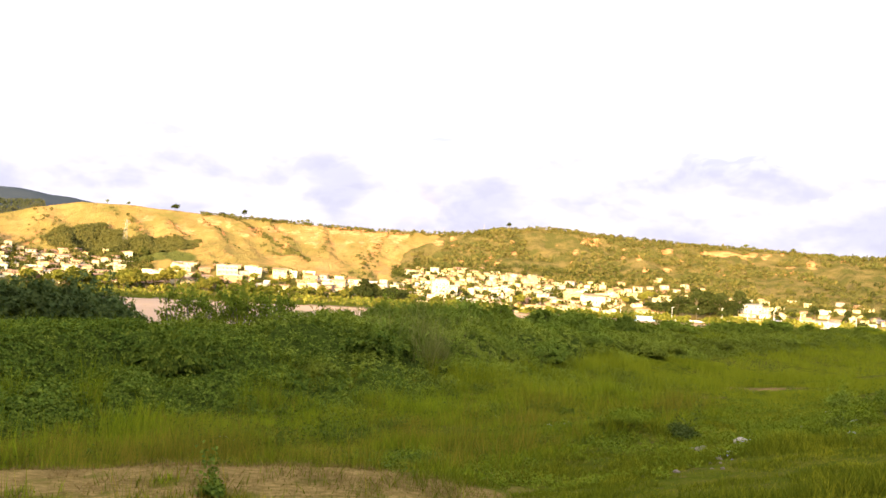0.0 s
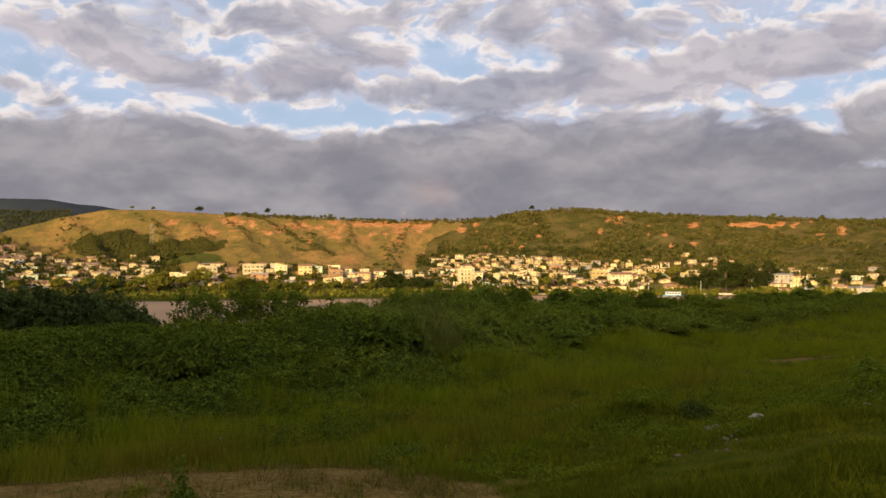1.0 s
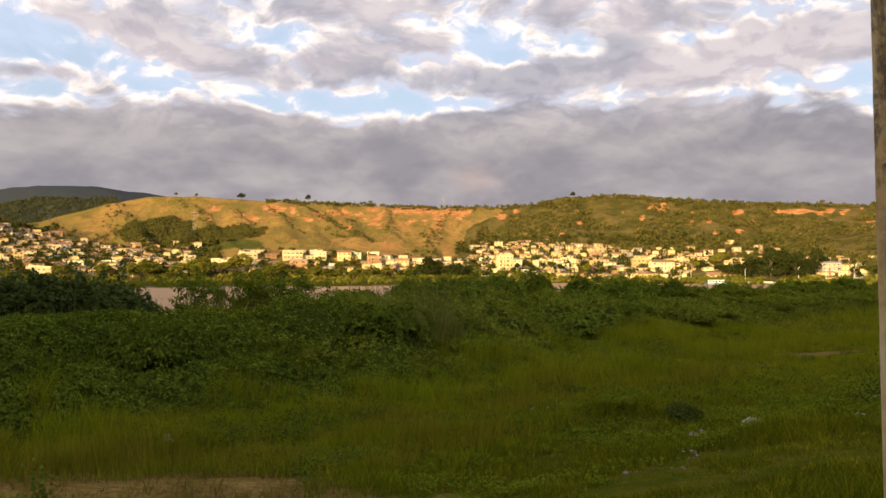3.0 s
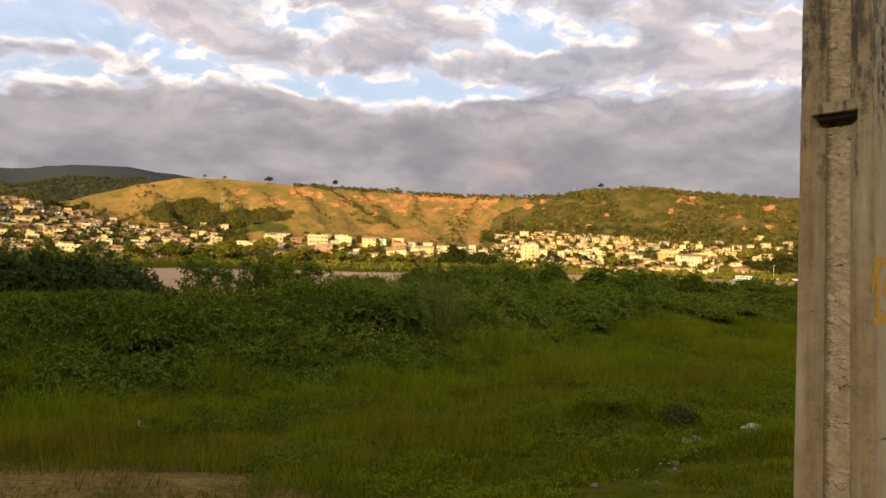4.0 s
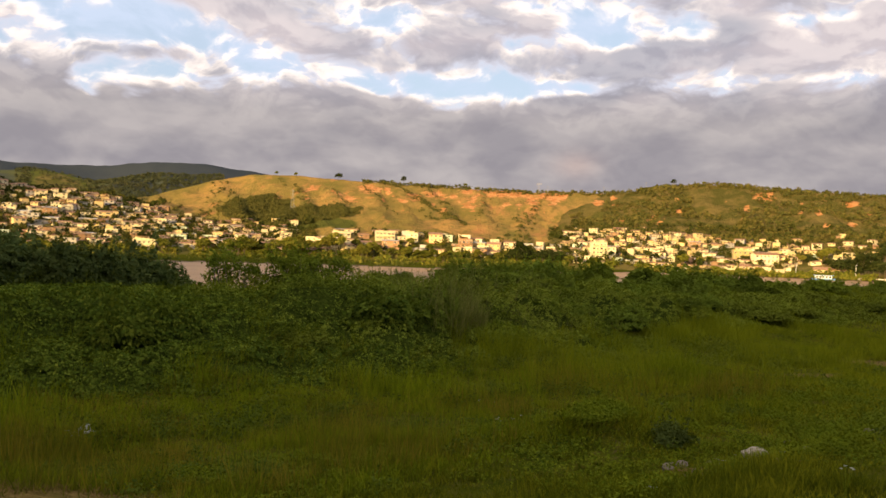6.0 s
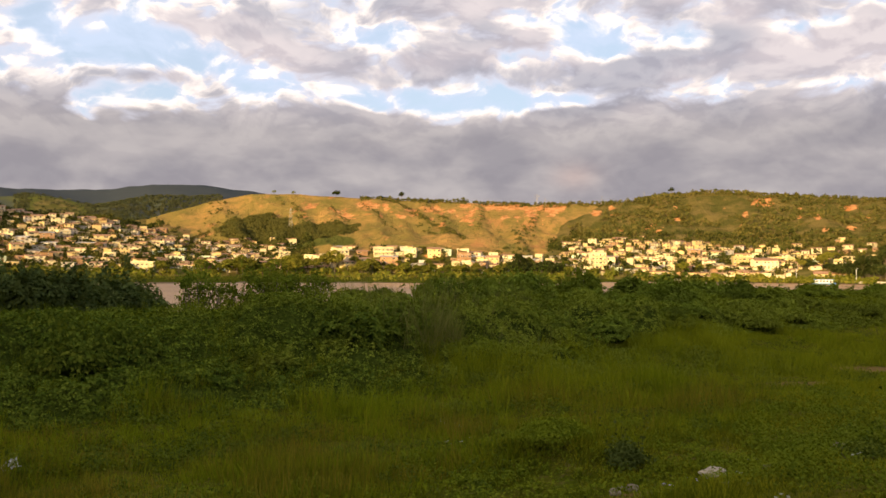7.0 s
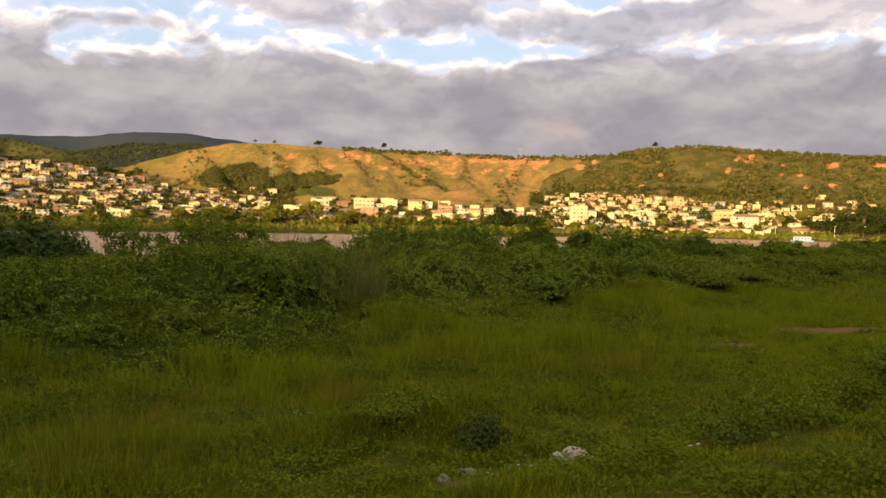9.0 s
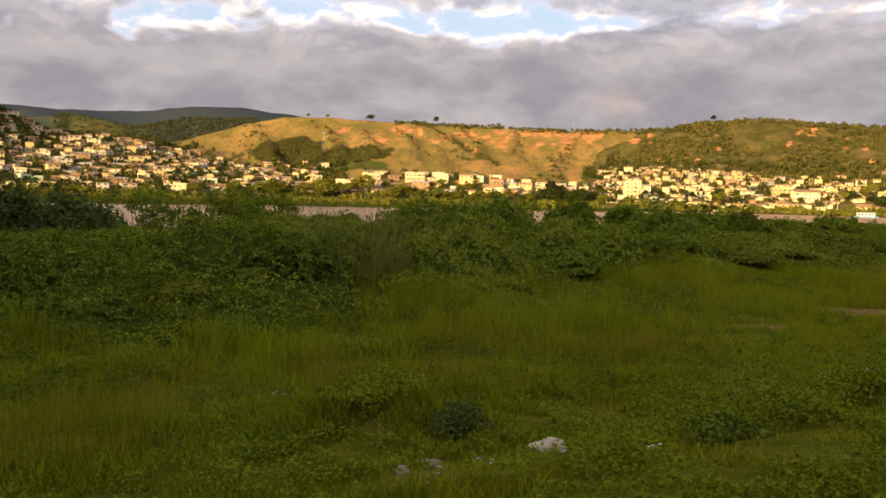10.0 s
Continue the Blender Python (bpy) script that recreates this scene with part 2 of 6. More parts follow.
PETAL = grained("petals", (0.32, 0.32, 0.26), (0.44, 0.44, 0.36), 30.0)
LILAC = grained("lilac_petals", (0.35, 0.25, 0.55), (0.50, 0.40, 0.68), 30.0)
PALEROCK = grained("pale_stone", (0.24, 0.200, 0.145), (0.38, 0.325, 0.24), 5.0, depth=0.03, stain=(0.22, 0.19, 0.15))
RUBBLE = grained("pale_rubble", (0.12, 0.096, 0.066), (0.21, 0.172, 0.122), 8.0, depth=0.02)
ROCK = grained("grey_rock", (0.100, 0.078, 0.048), (0.175, 0.138, 0.090), 5.0, depth=0.03, stain=(0.12, 0.095, 0.060))
LITTER = grained("pale_plastic", (0.26, 0.25, 0.23), (0.40, 0.39, 0.37), 8.0, 0.55, spec=0.5)


def ground_material():
    mat, n = material("ground_cover")
    place = n.add("ShaderNodeNewGeometry").outputs["Position"]

    def mask(name, low=0.3, high=0.7, scale=0.3, amount=0.7):
        a = n.add("ShaderNodeAttribute")
        a.attribute_name = name
        rough = n.m("SUBTRACT", n.noise(place, scale, 5.0, 0.65), 0.5)
        return n.step(n.m("ADD", a.outputs["Fac"], n.m("MULTIPLY", rough, amount)), low, high)

    fine = n.noise(place, 2.5, 6.0, 0.65)
    field = n.mix(n.step(n.noise(place, 0.9, 5.0, 0.65), 0.38, 0.66), (0.040, 0.052, 0.004), (0.072, 0.068, 0.008))
    field = n.mix(n.step(fine, 0.52, 0.74), field, (0.085, 0.065, 0.020))
    straw = n.mix(n.step(n.noise(n.v("MULTIPLY", place, (1.0, 3.0, 1.0)), 3.0, 6.0, 0.7), 0.35, 0.65), (0.088, 0.064, 0.018), (0.185, 0.130, 0.044))
    straw = n.mix(n.step(n.noise(place, 0.9, 5.0, 0.65), 0.54, 0.70), straw, (0.070, 0.066, 0.012))
    colour = n.mix(mask("straw", 0.36, 0.62, 1.1, 0.9), field, straw)
    colour = n.mix(mask("bare", 0.42, 0.66, 1.1, 0.9), colour, n.mix(fine, (0.088, 0.058, 0.018), (0.165, 0.112, 0.042)))
    pasture = n.mix(n.step(n.noise(place, 0.014, 5.0, 0.6), 0.36, 0.64), (0.205, 0.158, 0.042), (0.360, 0.215, 0.070))
    pasture = n.mix(n.step(n.noise(place, 0.09, 6.0, 0.75), 0.46, 0.66), pasture, (0.175, 0.140, 0.040))
    pasture = n.mix(n.step(n.noise(n.v("MULTIPLY", place, (1.0, 0.35, 0.5)), 0.05, 6.0, 0.7), 0.54, 0.68), pasture, (0.40, 0.205, 0.075))
    pasture = n.mix(n.step(n.noise(n.v("MULTIPLY", place, (1.0, 0.5, 0.6)), 0.028, 6.0, 0.7), 0.52, 0.66), pasture, (0.175, 0.145, 0.038))
    colour = n.mix(mask("pasture", 0.4, 0.6, 0.03, 0.5), colour, pasture)
    scrub = n.mix(n.step(n.noise(place, 0.045, 6.0, 0.65), 0.40, 0.62), (0.082, 0.078, 0.020), (0.160, 0.122, 0.040))
    colour = n.mix(mask("scrub", 0.4, 0.6, 0.03, 0.6), colour, scrub)
    soil = n.mix(n.step(n.noise(place, 0.16, 6.0, 0.65), 0.35, 0.65), (0.42, 0.17, 0.055), (0.60, 0.30, 0.12))
    colour = n.mix(mask("scar", 0.44, 0.58, 0.11, 0.95), colour, soil)
    colour = n.mix(mask("wood", 0.35, 0.55, 0.03, 0.4), colour, n.mix(n.noise(place, 0.08, 5.0, 0.7), (0.070, 0.080, 0.018), (0.110, 0.112, 0.026)))
    # bluish haze and cloud shade of the far woods, put into their colour
    colour = n.mix(mask("hazy_forest", 0.4, 0.6, 0.01, 0.4), colour, n.mix(n.noise(place, 0.02, 6.0, 0.7), (0.034, 0.043, 0.050), (0.050, 0.058, 0.064)))
    colour = n.mix(mask("mud", 0.4, 0.6, 0.3, 0.3), colour, n.mix(fine, (0.13, 0.09, 0.055), (0.20, 0.15, 0.10)))
    wild = n.add("ShaderNodeAttribute")
    wild.attribute_name = "hillside"
    rills = n.m("MULTIPLY", n.m("MULTIPLY", wild.outputs["Fac"], n.noise(n.v("MULTIPLY", place, (1.0, 0.5, 0.7)), 0.10, 8.0, 0.75)), 9.0)
    finish(n, colour, 0.95, n.m("ADD", n.m("MULTIPLY", n.m("ADD", fine, n.noise(place, 0.4, 5.0, 0.6)), 0.12), rills), 1.0, spec=0.0)
    return mat


GROUND = ground_material()


# ---- the lie of the land ----
def lattice(ix, iy, seed):
    v = np.sin(ix * 127.1 + iy * 311.7 + seed * 74.7) * 43758.5453
    return v - np.floor(v)


def value_noise(x, y, seed=0):
    ix, iy = np.floor(x), np.floor(y)
    fx, fy = x - ix, y - iy
    fx, fy = fx * fx * (3 - 2 * fx), fy * fy * (3 - 2 * fy)
    a, b = lattice(ix, iy, seed), lattice(ix + 1, iy, seed)
    c, d = lattice(ix, iy + 1, seed), lattice(ix + 1, iy + 1, seed)
    return (a + (b - a) * fx) * (1 - fy) + (c + (d - c) * fx) * fy - 0.5


def fbm(x, y, seed=0, octaves=4):
    total, gain = 0.0, 1.0
    for k in range(octaves):
        total = total + gain * value_noise(x * 2.0**k, y * 2.0**k, seed + 7 * k)
        gain *= 0.5
    return total


def ramp(x, low, high):
    t = np.clip((x - low) / (high - low), 0, 1)
    return t * t * (3 - 2 * t)


EYE, WATER = 5.0, -5.3
# across the track: distance towards the river and height of the field
ACROSS = ([-60, -14, -6, 0, 2.5, 5, 7, 9.3, 10.5, 12.5, 17, 21, 24, 30, 36, 42, 50, 57, 63, 69, 76, 95],
          [0.0, 0.3, 1.9, 2.2, 2.1, 1.6, 1.3, 0.8, 0.3, -0.2, -0.4, -0.9, -1.2, -1.2, -0.4, 0.8, 1.3, 1.0, -0.6, -3.4, -6.8, -9.0])
# the far side by azimuth: top of the built slope (distance, elevation angle) and crest (distance, elevation angle)
FAR_AZ = [-70, -48, -41, -38.9, -37, -34, -31, -29, -25.4, -22.5, -19, -16, -12, -7, -3, -1, 3, 6, 9, 12, 15, 18, 23, 27, 32, 60]
TOWN_R = [760, 760, 760, 760, 760, 760, 760, 760, 740, 700, 660, 640, 640, 640, 660, 740, 745, 750, 740, 740, 710, 700, 690, 690, 690, 700]
TOWN_E = [4.2, 4.8, 4.5, 3.5, 2.8, 2.7, 2.3, 2, 1.3, 0.6, 0.5, 1, 1, 0.7, 0.4, 1.4, 1.7, 1.8, 1.4, 1.5, 0.9, 0.8, 0.7, 0.6, 0.6, 0.5]
CREST_R = [900, 890, 870, 860, 850, 850, 850, 940, 940, 930, 920, 910, 905, 905, 905, 900, 900, 900, 900, 900, 905, 910, 910, 910, 910, 920]
CREST_E = [6.7, 6.4, 5.2, 4, 3.1, 2.95, 2.6, 2.95, 4.05, 4.7, 4.8, 4.65, 4.45, 4.35, 4.25, 4.2, 4.4, 4.8, 4.95, 4.7, 4.5, 4.3, 4, 3.75, 3.6, 3.2]
# the far water line by azimuth
SHORE_AZ, SHORE_R = [-70, -30, -20, -12, -2, 2, 5, 60], [400, 430, 455, 470, 480, 540, 592, 592]
MID_AZ, MID_E = [-60, -41, -36, -32.5, -30.5, -28, -25, -20, 60], [3.5, 3.5, 3.8, 3.55, 4.05, 4.55, 4.65, 3.8, 2.7]
RANGE_AZ, RANGE_E = [-60, -39, -35, -32, -29, -26, -23, -15, 60], [4.6, 4.6, 4.65, 4.75, 5.2, 5.3, 5.1, 3.8, 2.7]


def tan_deg(a):
    return np.tan(np.radians(a))


def height(x, y):
    x, y = np.asarray(x, float), np.asarray(y, float)
    u, r, az = y * HX - x * HY, np.hypot(x, y), np.degrees(np.arctan2(x, y))
    near = np.interp(u, *ACROSS) + ramp(u, 6, 14) * (1 - ramp(u, 52, 60)) * (0.26 * fbm(x / 7, y / 7, 3) + 0.10 * fbm(x / 1.7, y / 1.7, 5, 3))
    near = near + 0.62 * np.exp(-((x - 5.3) / 1.7) ** 2 - ((y - 29.0) / 1.6) ** 2)
    near = near + 1.0 * np.exp(-((x + 12.5) / 7) ** 2 - ((y - 18) / 3.6) ** 2) + 0.35 * np.exp(-((x + 4) / 4) ** 2 - ((y - 17.5) / 3) ** 2)
    # unseen hill behind the line, added to keep evening sun off field and river
    w = x * math.sin(radians(SUN_AZ)) + y * math.cos(radians(SUN_AZ))
    near = near + ramp(w, 90, 330) * (112 + 16 * fbm(x / 130, y / 130, 21))
    tr, tz = np.interp(az, FAR_AZ, TOWN_R), 0
    tz = EYE + tr * tan_deg(np.interp(az, FAR_AZ, TOWN_E))
    cr = np.interp(az, FAR_AZ, CREST_R)
    cz = EYE + cr * tan_deg(np.interp(az, FAR_AZ, CREST_E))
    mz = EYE + 1350 * tan_deg(np.interp(az, MID_AZ, MID_E))
    gz = EYE + 3500 * tan_deg(np.interp(az, RANGE_AZ, RANGE_E))
    shore = np.interp(az, SHORE_AZ, SHORE_R) + 9 * fbm(az / 4, az * 0, 31) + 7 * fbm(az / 0.9, az * 0, 33, 3)
    flat = np.maximum(shore + 13, 594)

    def part(a, b, za, zb):
        return np.clip((r - a) / (b - a), 0, 1) * (zb - za)

    hr, hz = tr + 0.52 * (cr - tr), tz + 0.40 * (cz - tz)
    far = (-9.0 + part(shore - 18, shore, -9.0, WATER) + part(shore, shore + 12, WATER, -4.5) + part(shore + 12, flat, -4.5, -3.8) + part(flat, flat + 14, -3.8, -0.6) + part(flat + 14, tr, -0.6, tz)
           + part(tr, hr, tz, hz) + part(hr, cr, hz, cz) + part(cr, cr + 190, cz, cz - 14) + part(cr + 190, 1350, cz - 14, mz)
           + part(1350, 1900, mz, mz - 30) + part(1900, 3500, mz - 30, gz) + part(3500, 4900, gz, gz - 60))
    slope = ramp(r, tr - 20, tr + 60) * (1 - ramp(r, cr - 30, cr + 10))
    gully = np.abs(fbm(az / 2.3 + 0.004 * r, r / 260, 11)) * 2
    far = far + slope * (6.5 * (gully - 0.5) + 4.2 * fbm(x / 18, y / 18, 13, 3)) + ramp(r, 1000, 1500) * 26 * fbm(x / 240, y / 240, 17)
    far = far + ramp(r, flat + 4, flat + 40) * 1.2 * fbm(x / 22, y / 22, 19)
    return np.where((r > 380) & (np.abs(az) < 110), np.maximum(near, far), near)


def spot(x, y, cx, cy, sx, sy):
    return np.exp(-((x - cx) / sx) ** 2 - ((y - cy) / sy) ** 2)


def straw_ground(x, y):
    """1 where dry straw lies."""
    return (1 + 0.9 * fbm(x / 1.3, y / 1.3, 35, 3)) * np.maximum.reduce([spot(x, y, -8.5, 18.0, 8.0, 3.2), spot(x, y, -16, 18.5, 5.0, 2.8), spot(x, y, -3.0, 17.0, 3.0, 2.6)])


def soil_ground(x, y):
    """1 where the soil is bare: the worn path, the rubble, a few scrapes."""
    return np.maximum.reduce([1.2 * spot(x, y, 16.6, 52.6, 2.3, 2.0), 1.15 * spot(x, y, 23.8, 60.4, 4.2, 1.9), 0.78 * spot(x, y, 7.9, 25.0, 1.6, 1.5),
                              0.50 * spot(x, y, 4.0, 18.0, 1.3, 0.7), 0.8 * spot(x, y, 17.6, 37.5, 1.0, 0.4), 0.45 * spot(x, y, 3.4, 22.6, 1.2, 0.6)])


def bearing(az, r, lift=0.0):
    """A place on the land at an azimuth and distance."""
    x, y = r * math.sin(radians(az)), r * math.cos(radians(az))
    return Vector((x, y, float(height(x, y)) + lift))


def build_ground():
    az = np.concatenate([np.arange(-180, -44, 3.0), np.arange(-44, 36, 0.35), np.arange(36, 180, 3.0)])
    rad = np.concatenate([np.arange(2, 14, 0.8), np.geomspace(14, 90, 110), np.geomspace(92, 395, 26), np.arange(400, 590, 9.0), np.arange(591, 960, 4.0), np.geomspace(965, 4900, 60)])
    A, R = np.meshgrid(np.radians(az), rad, indexing="ij")
    X, Y = R * np.sin(A), R * np.cos(A)
    Z = height(X, Y)
    na, nr = len(az), len(rad)
    verts = np.stack([X, Y, Z], -1).reshape(-1, 3)
    i, j = np.meshgrid(np.arange(na), np.arange(nr - 1), indexing="ij")
    nxt = (i + 1) % na
    quads = np.stack([i * nr + j, i * nr + j + 1, nxt * nr + j + 1, nxt * nr + j], -1).reshape(-1, 4)
    hub = len(verts)
    verts = np.vstack([verts, [[0, 0, float(height(0, 0))]]])
    fan = [(hub, a * nr, ((a + 1) % na) * nr) for a in range(na)]
    mesh = bpy.data.meshes.new("ground")
    mesh.from_pydata(verts.tolist(), [], quads.tolist() + fan)
    for p in mesh.polygons:
        p.use_smooth = True
    x, y, z = verts.T
    r, deg, u = np.hypot(x, y), np.degrees(np.arctan2(x, y)), y * HX - x * HY
    tr, cr = np.interp(deg, FAR_AZ, TOWN_R), np.interp(deg, FAR_AZ, CREST_R)
    front = np.abs(deg) < 110
    el = np.degrees(np.arctan2(z - EYE, r))
    far = (r > 590) & front
    straw, bare = straw_ground(x, y), soil_ground(x, y)
    edge_az = np.interp(el, [1.5, 2.6, 4.4], [-1.8, -1.0, 1.6]) + 1.6 * fbm(x / 60, y / 60, 161, 3)
    bare = np.maximum(bare, (1 - ramp(np.abs(u), 1.4, 2.6)) * (r < 400))
    pasture = np.where(far & (r < 1250), 1.0 - 0.85 * ramp(deg - edge_az, -0.7, 0.7), 0.0) * ramp(r, tr - 50, tr + 10)
    pasture = np.maximum(pasture, np.where(far & (r > 1130) & (r < 1340), 1.3 * spot(deg, r, -34.6, 1250, 1.8, 110), 0))
    scrub = np.where(far & (r < 1250), ramp(deg - edge_az, -0.7, 0.7), 0.0)
    scrub = np.maximum(scrub, np.where(far & (r < 1000) & ((deg < -29) | (r < tr)), 0.9, 0))
    scrub = np.maximum(scrub, np.where(far & (r >= 1000) & (r < 1450), 1.0 - ramp(deg, -29, -24), 0))
    scrub = np.maximum(scrub, ~front * ramp(r, 120, 200))
    # bare orange soil on the hill: azimuth, elevation, width, height, amount
    scar = 0 * x
    for a, e, wa, we, k in ((-14.5, 4.1, 1.3, 0.5, 0.7), (-10, 3.9, 1.2, 0.5, 0.65), (-5, 4.05, 3.4, 0.42, 0.65), (-1.8, 3.95, 1.4, 0.35, 0.85), (-7.5, 3.2, 1, 0.7, 0.6), (-3.2, 3.5, 0.8, 0.5, 0.65), (-16, 3.4, 0.9, 0.6, 0.6),
                            (11.9, 4.2, 0.8, 0.36, 1), (16.9, 3.75, 0.6, 0.25, 1), (20.4, 3.7, 1.5, 0.2, 1), (22.4, 3.7, 0.5, 0.22, 0.95), (6.3, 3.15, 0.8, 0.16, 0.85), (5, 2.7, 0.4, 0.4, 0.75), (26, 3.2, 0.4, 0.45, 0.85),
                            (10.8, 3.4, 0.3, 0.5, 0.75), (-9.6, 0.65, 1.1, 0.22, 1), (1.2, 3.6, 0.6, 0.3, 0.75), (14.2, 3.2, 0.4, 0.2, 0.75), (24.2, 2.5, 0.5, 0.2, 0.75)):
        scar = np.maximum(scar, k * spot(deg, el, a, e, wa, we))
    chips = random.Random(12)
    for _ in range(90):
        a, e = chips.uniform(-19, -0.5), chips.triangular(2.4, 4.3, 4.0)
        if a > -14 or e > 3.0:
            scar = np.maximum(scar, chips.uniform(0.5, 0.95) * spot(deg, el, a, e, chips.uniform(0.12, 0.45), chips.uniform(0.06, 0.22)))
    for _ in range(70):
        scar = np.maximum(scar, chips.uniform(0.5, 0.9) * spot(deg, el, chips.uniform(1, 28), chips.uniform(2.2, 4.0), chips.uniform(0.08, 0.32), chips.uniform(0.05, 0.30)))
    scar = scar * (far & (r < 1000))
    hazy_forest = np.where(far & (r > 1000), np.where(r > 1450, 1.0, 0.53 + 0.45 * ramp(deg, -29, -24)) * (1 - spot(deg, r, -34.6, 1250, 1.6, 90)), 0.0)
    wood = ((far & (r < 990)) * np.minimum(1.0, 1.7 * np.maximum.reduce([spot(deg, el, -21.6, 2.3, 1.9, 0.75), spot(deg, el, -18.6, 1.9, 2.0, 0.6), 0.5 * spot(deg, el, -16.2, 1.6, 1.2, 0.4)])))
    wood = np.maximum(wood, np.where(far & (r >= 1000) & (r < 1450), 0.85 * (1.0 - ramp(deg, -29, -24)) * (1 - spot(deg, r, -34.6, 1250, 1.6, 90)), 0))
    mud = np.where((z < WATER + 0.3), 1.0, 0.0)
    for name, values in (("straw", straw), ("bare", bare), ("pasture", pasture), ("scrub", scrub), ("scar", scar), ("hazy_forest", hazy_forest), ("wood", wood), ("mud", mud), ("hillside", ramp(r, tr - 30, tr + 30) * (far & (r < 1000)))):
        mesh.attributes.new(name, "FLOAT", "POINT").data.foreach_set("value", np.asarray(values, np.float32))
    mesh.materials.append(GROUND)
    return tagged(new("ground", mesh), "rough grassy field sloping to a river, hills beyond", "ground", kind="structure")


build_ground()


def build_water():
    mat, n = material("river_water")
    place = n.add("ShaderNodeNewGeometry").outputs["Position"]
    silt = n.mix(n.step(n.noise(place, 0.02, 4.0), 0.35, 0.65), (0.28, 0.165, 0.068), (0.36, 0.215, 0.092))
    ripple = n.noise(n.v("MULTIPLY", place, (0.5, 1.2, 1.0)), 0.9, 5.0, 0.6)
    finish(n, silt, 0.42, ripple, 0.18, spec=0.045)
    bm = bmesh.new()
    for v in [bm.verts.new(p) for p in ((-2500, -1700, WATER), (2000, -1700, WATER), (2000, 1000, WATER), (-2500, 1000, WATER))]:
        pass
    bm.faces.new(bm.verts)
    mesh = bpy.data.meshes.new("river_water")
    bm.to_mesh(mesh)
    mesh.materials.append(mat)
    tagged(new("river_water", mesh), "wide muddy brown river, smooth at dusk", "river", kind="structure")


build_water()


# ---- helpers for meshes ----
def part(name, bm, mat, parent, label=""):
    """One mesh object from a bmesh, under a thing or a part."""
    mesh = bm
    if isinstance(bm, bmesh.types.BMesh):
        mesh = bpy.data.meshes.new(name)
        bm.to_mesh(mesh)
        bm.free()
    if mat and not mesh.materials:
        mesh.materials.append(mat)
    ob = new(name, mesh)
    ob.parent = parent
    return tagged(ob, label)


def box(bm, low, high, bevel=0.0):
    x0, y0, z0 = low
    x1, y1, z1 = high
    made = bmesh.ops.create_cube(bm, size=1.0, matrix=Matrix.LocRotScale(((x0 + x1) / 2, (y0 + y1) / 2, (z0 + z1) / 2), None, (x1 - x0, y1 - y0, z1 - z0)))
    if bevel:
        edges = list({e for v in made["verts"] for e in v.link_edges})
        bmesh.ops.bevel(bm, geom=edges, offset=bevel, segments=1, affect="EDGES")
    return made


def tube(bm, points, radii, sides=6):
    """A tapered tube through points."""
    rings = []
    for k, (p, rad) in enumerate(zip(points, radii)):
        along = (Vector(points[min(k + 1, len(points) - 1)]) - Vector(points[max(k - 1, 0)])).normalized()
        side = along.orthogonal().normalized()
        up = along.cross(side)
        rings.append([bm.verts.new(Vector(p) + rad * (math.cos(a) * side + math.sin(a) * up)) for a in (2 * math.pi * s / sides for s in range(sides))])
    for a, b in zip(rings, rings[1:]):
        for s in range(sides):
            bm.faces.new((a[s], a[(s + 1) % sides], b[(s + 1) % sides], b[s]))
    bm.faces.new(rings[-1])
    return bm


def mesh_of(name, verts, faces, mat, smooth=False):
    """A mesh from arrays of one kind of face."""
    mesh = bpy.data.meshes.new(name)
    verts, faces = np.asarray(verts, np.float32), np.asarray(faces, np.int32)
    k = faces.shape[1]
    mesh.vertices.add(len(verts))
    mesh.vertices.foreach_set("co", verts.ravel())
    mesh.loops.add(faces.size)
    mesh.loops.foreach_set("vertex_index", faces.ravel())
    mesh.polygons.add(len(faces))
    mesh.polygons.foreach_set("loop_start", np.arange(0, faces.size, k, dtype=np.int32))
    mesh.materials.append(mat)
    mesh.update(calc_edges=True)
    return mesh


def leaf_arrays(at, facing, length, width, rng, fold=0.25, droop=0.0, simple=False):
    """Leaves as folded kites: at (n,3) base points, facing (n,3) outward directions; two triangles each."""
    n = len(at)
    spin = rng.normal(size=(n, 3))
    axis = np.cross(facing, spin)
    axis /= np.linalg.norm(axis, axis=1, keepdims=True) + 1e-9
    normal = facing / (np.linalg.norm(facing, axis=1, keepdims=True) + 1e-9)
    side = np.cross(axis, normal)
    L = length * rng.uniform(0.6, 1.3, (n, 1))
    W = width * rng.uniform(0.6, 1.3, (n, 1))
    tip = at + axis * L - np.array([0, 0, 1]) * droop * L
    mid = at + axis * L * 0.45
    left = mid + side * W * 0.5 + normal * W * fold
    right = mid - side * W * 0.5 + normal * W * fold
    if simple:
        far_side = mid - side * W * 0.5 + axis * L * 0.2
        return np.stack([at, left + axis * L * 0.35, far_side], 1).reshape(-1, 3), np.arange(3 * n).reshape(-1, 3)
    verts = np.stack([at, left, tip, right], 1).reshape(-1, 3)
    base = np.arange(n)[:, None] * 4
    faces = np.concatenate([base + [0, 2, 1], base + [0, 3, 2]], 1).reshape(-1, 3)
    return verts, faces


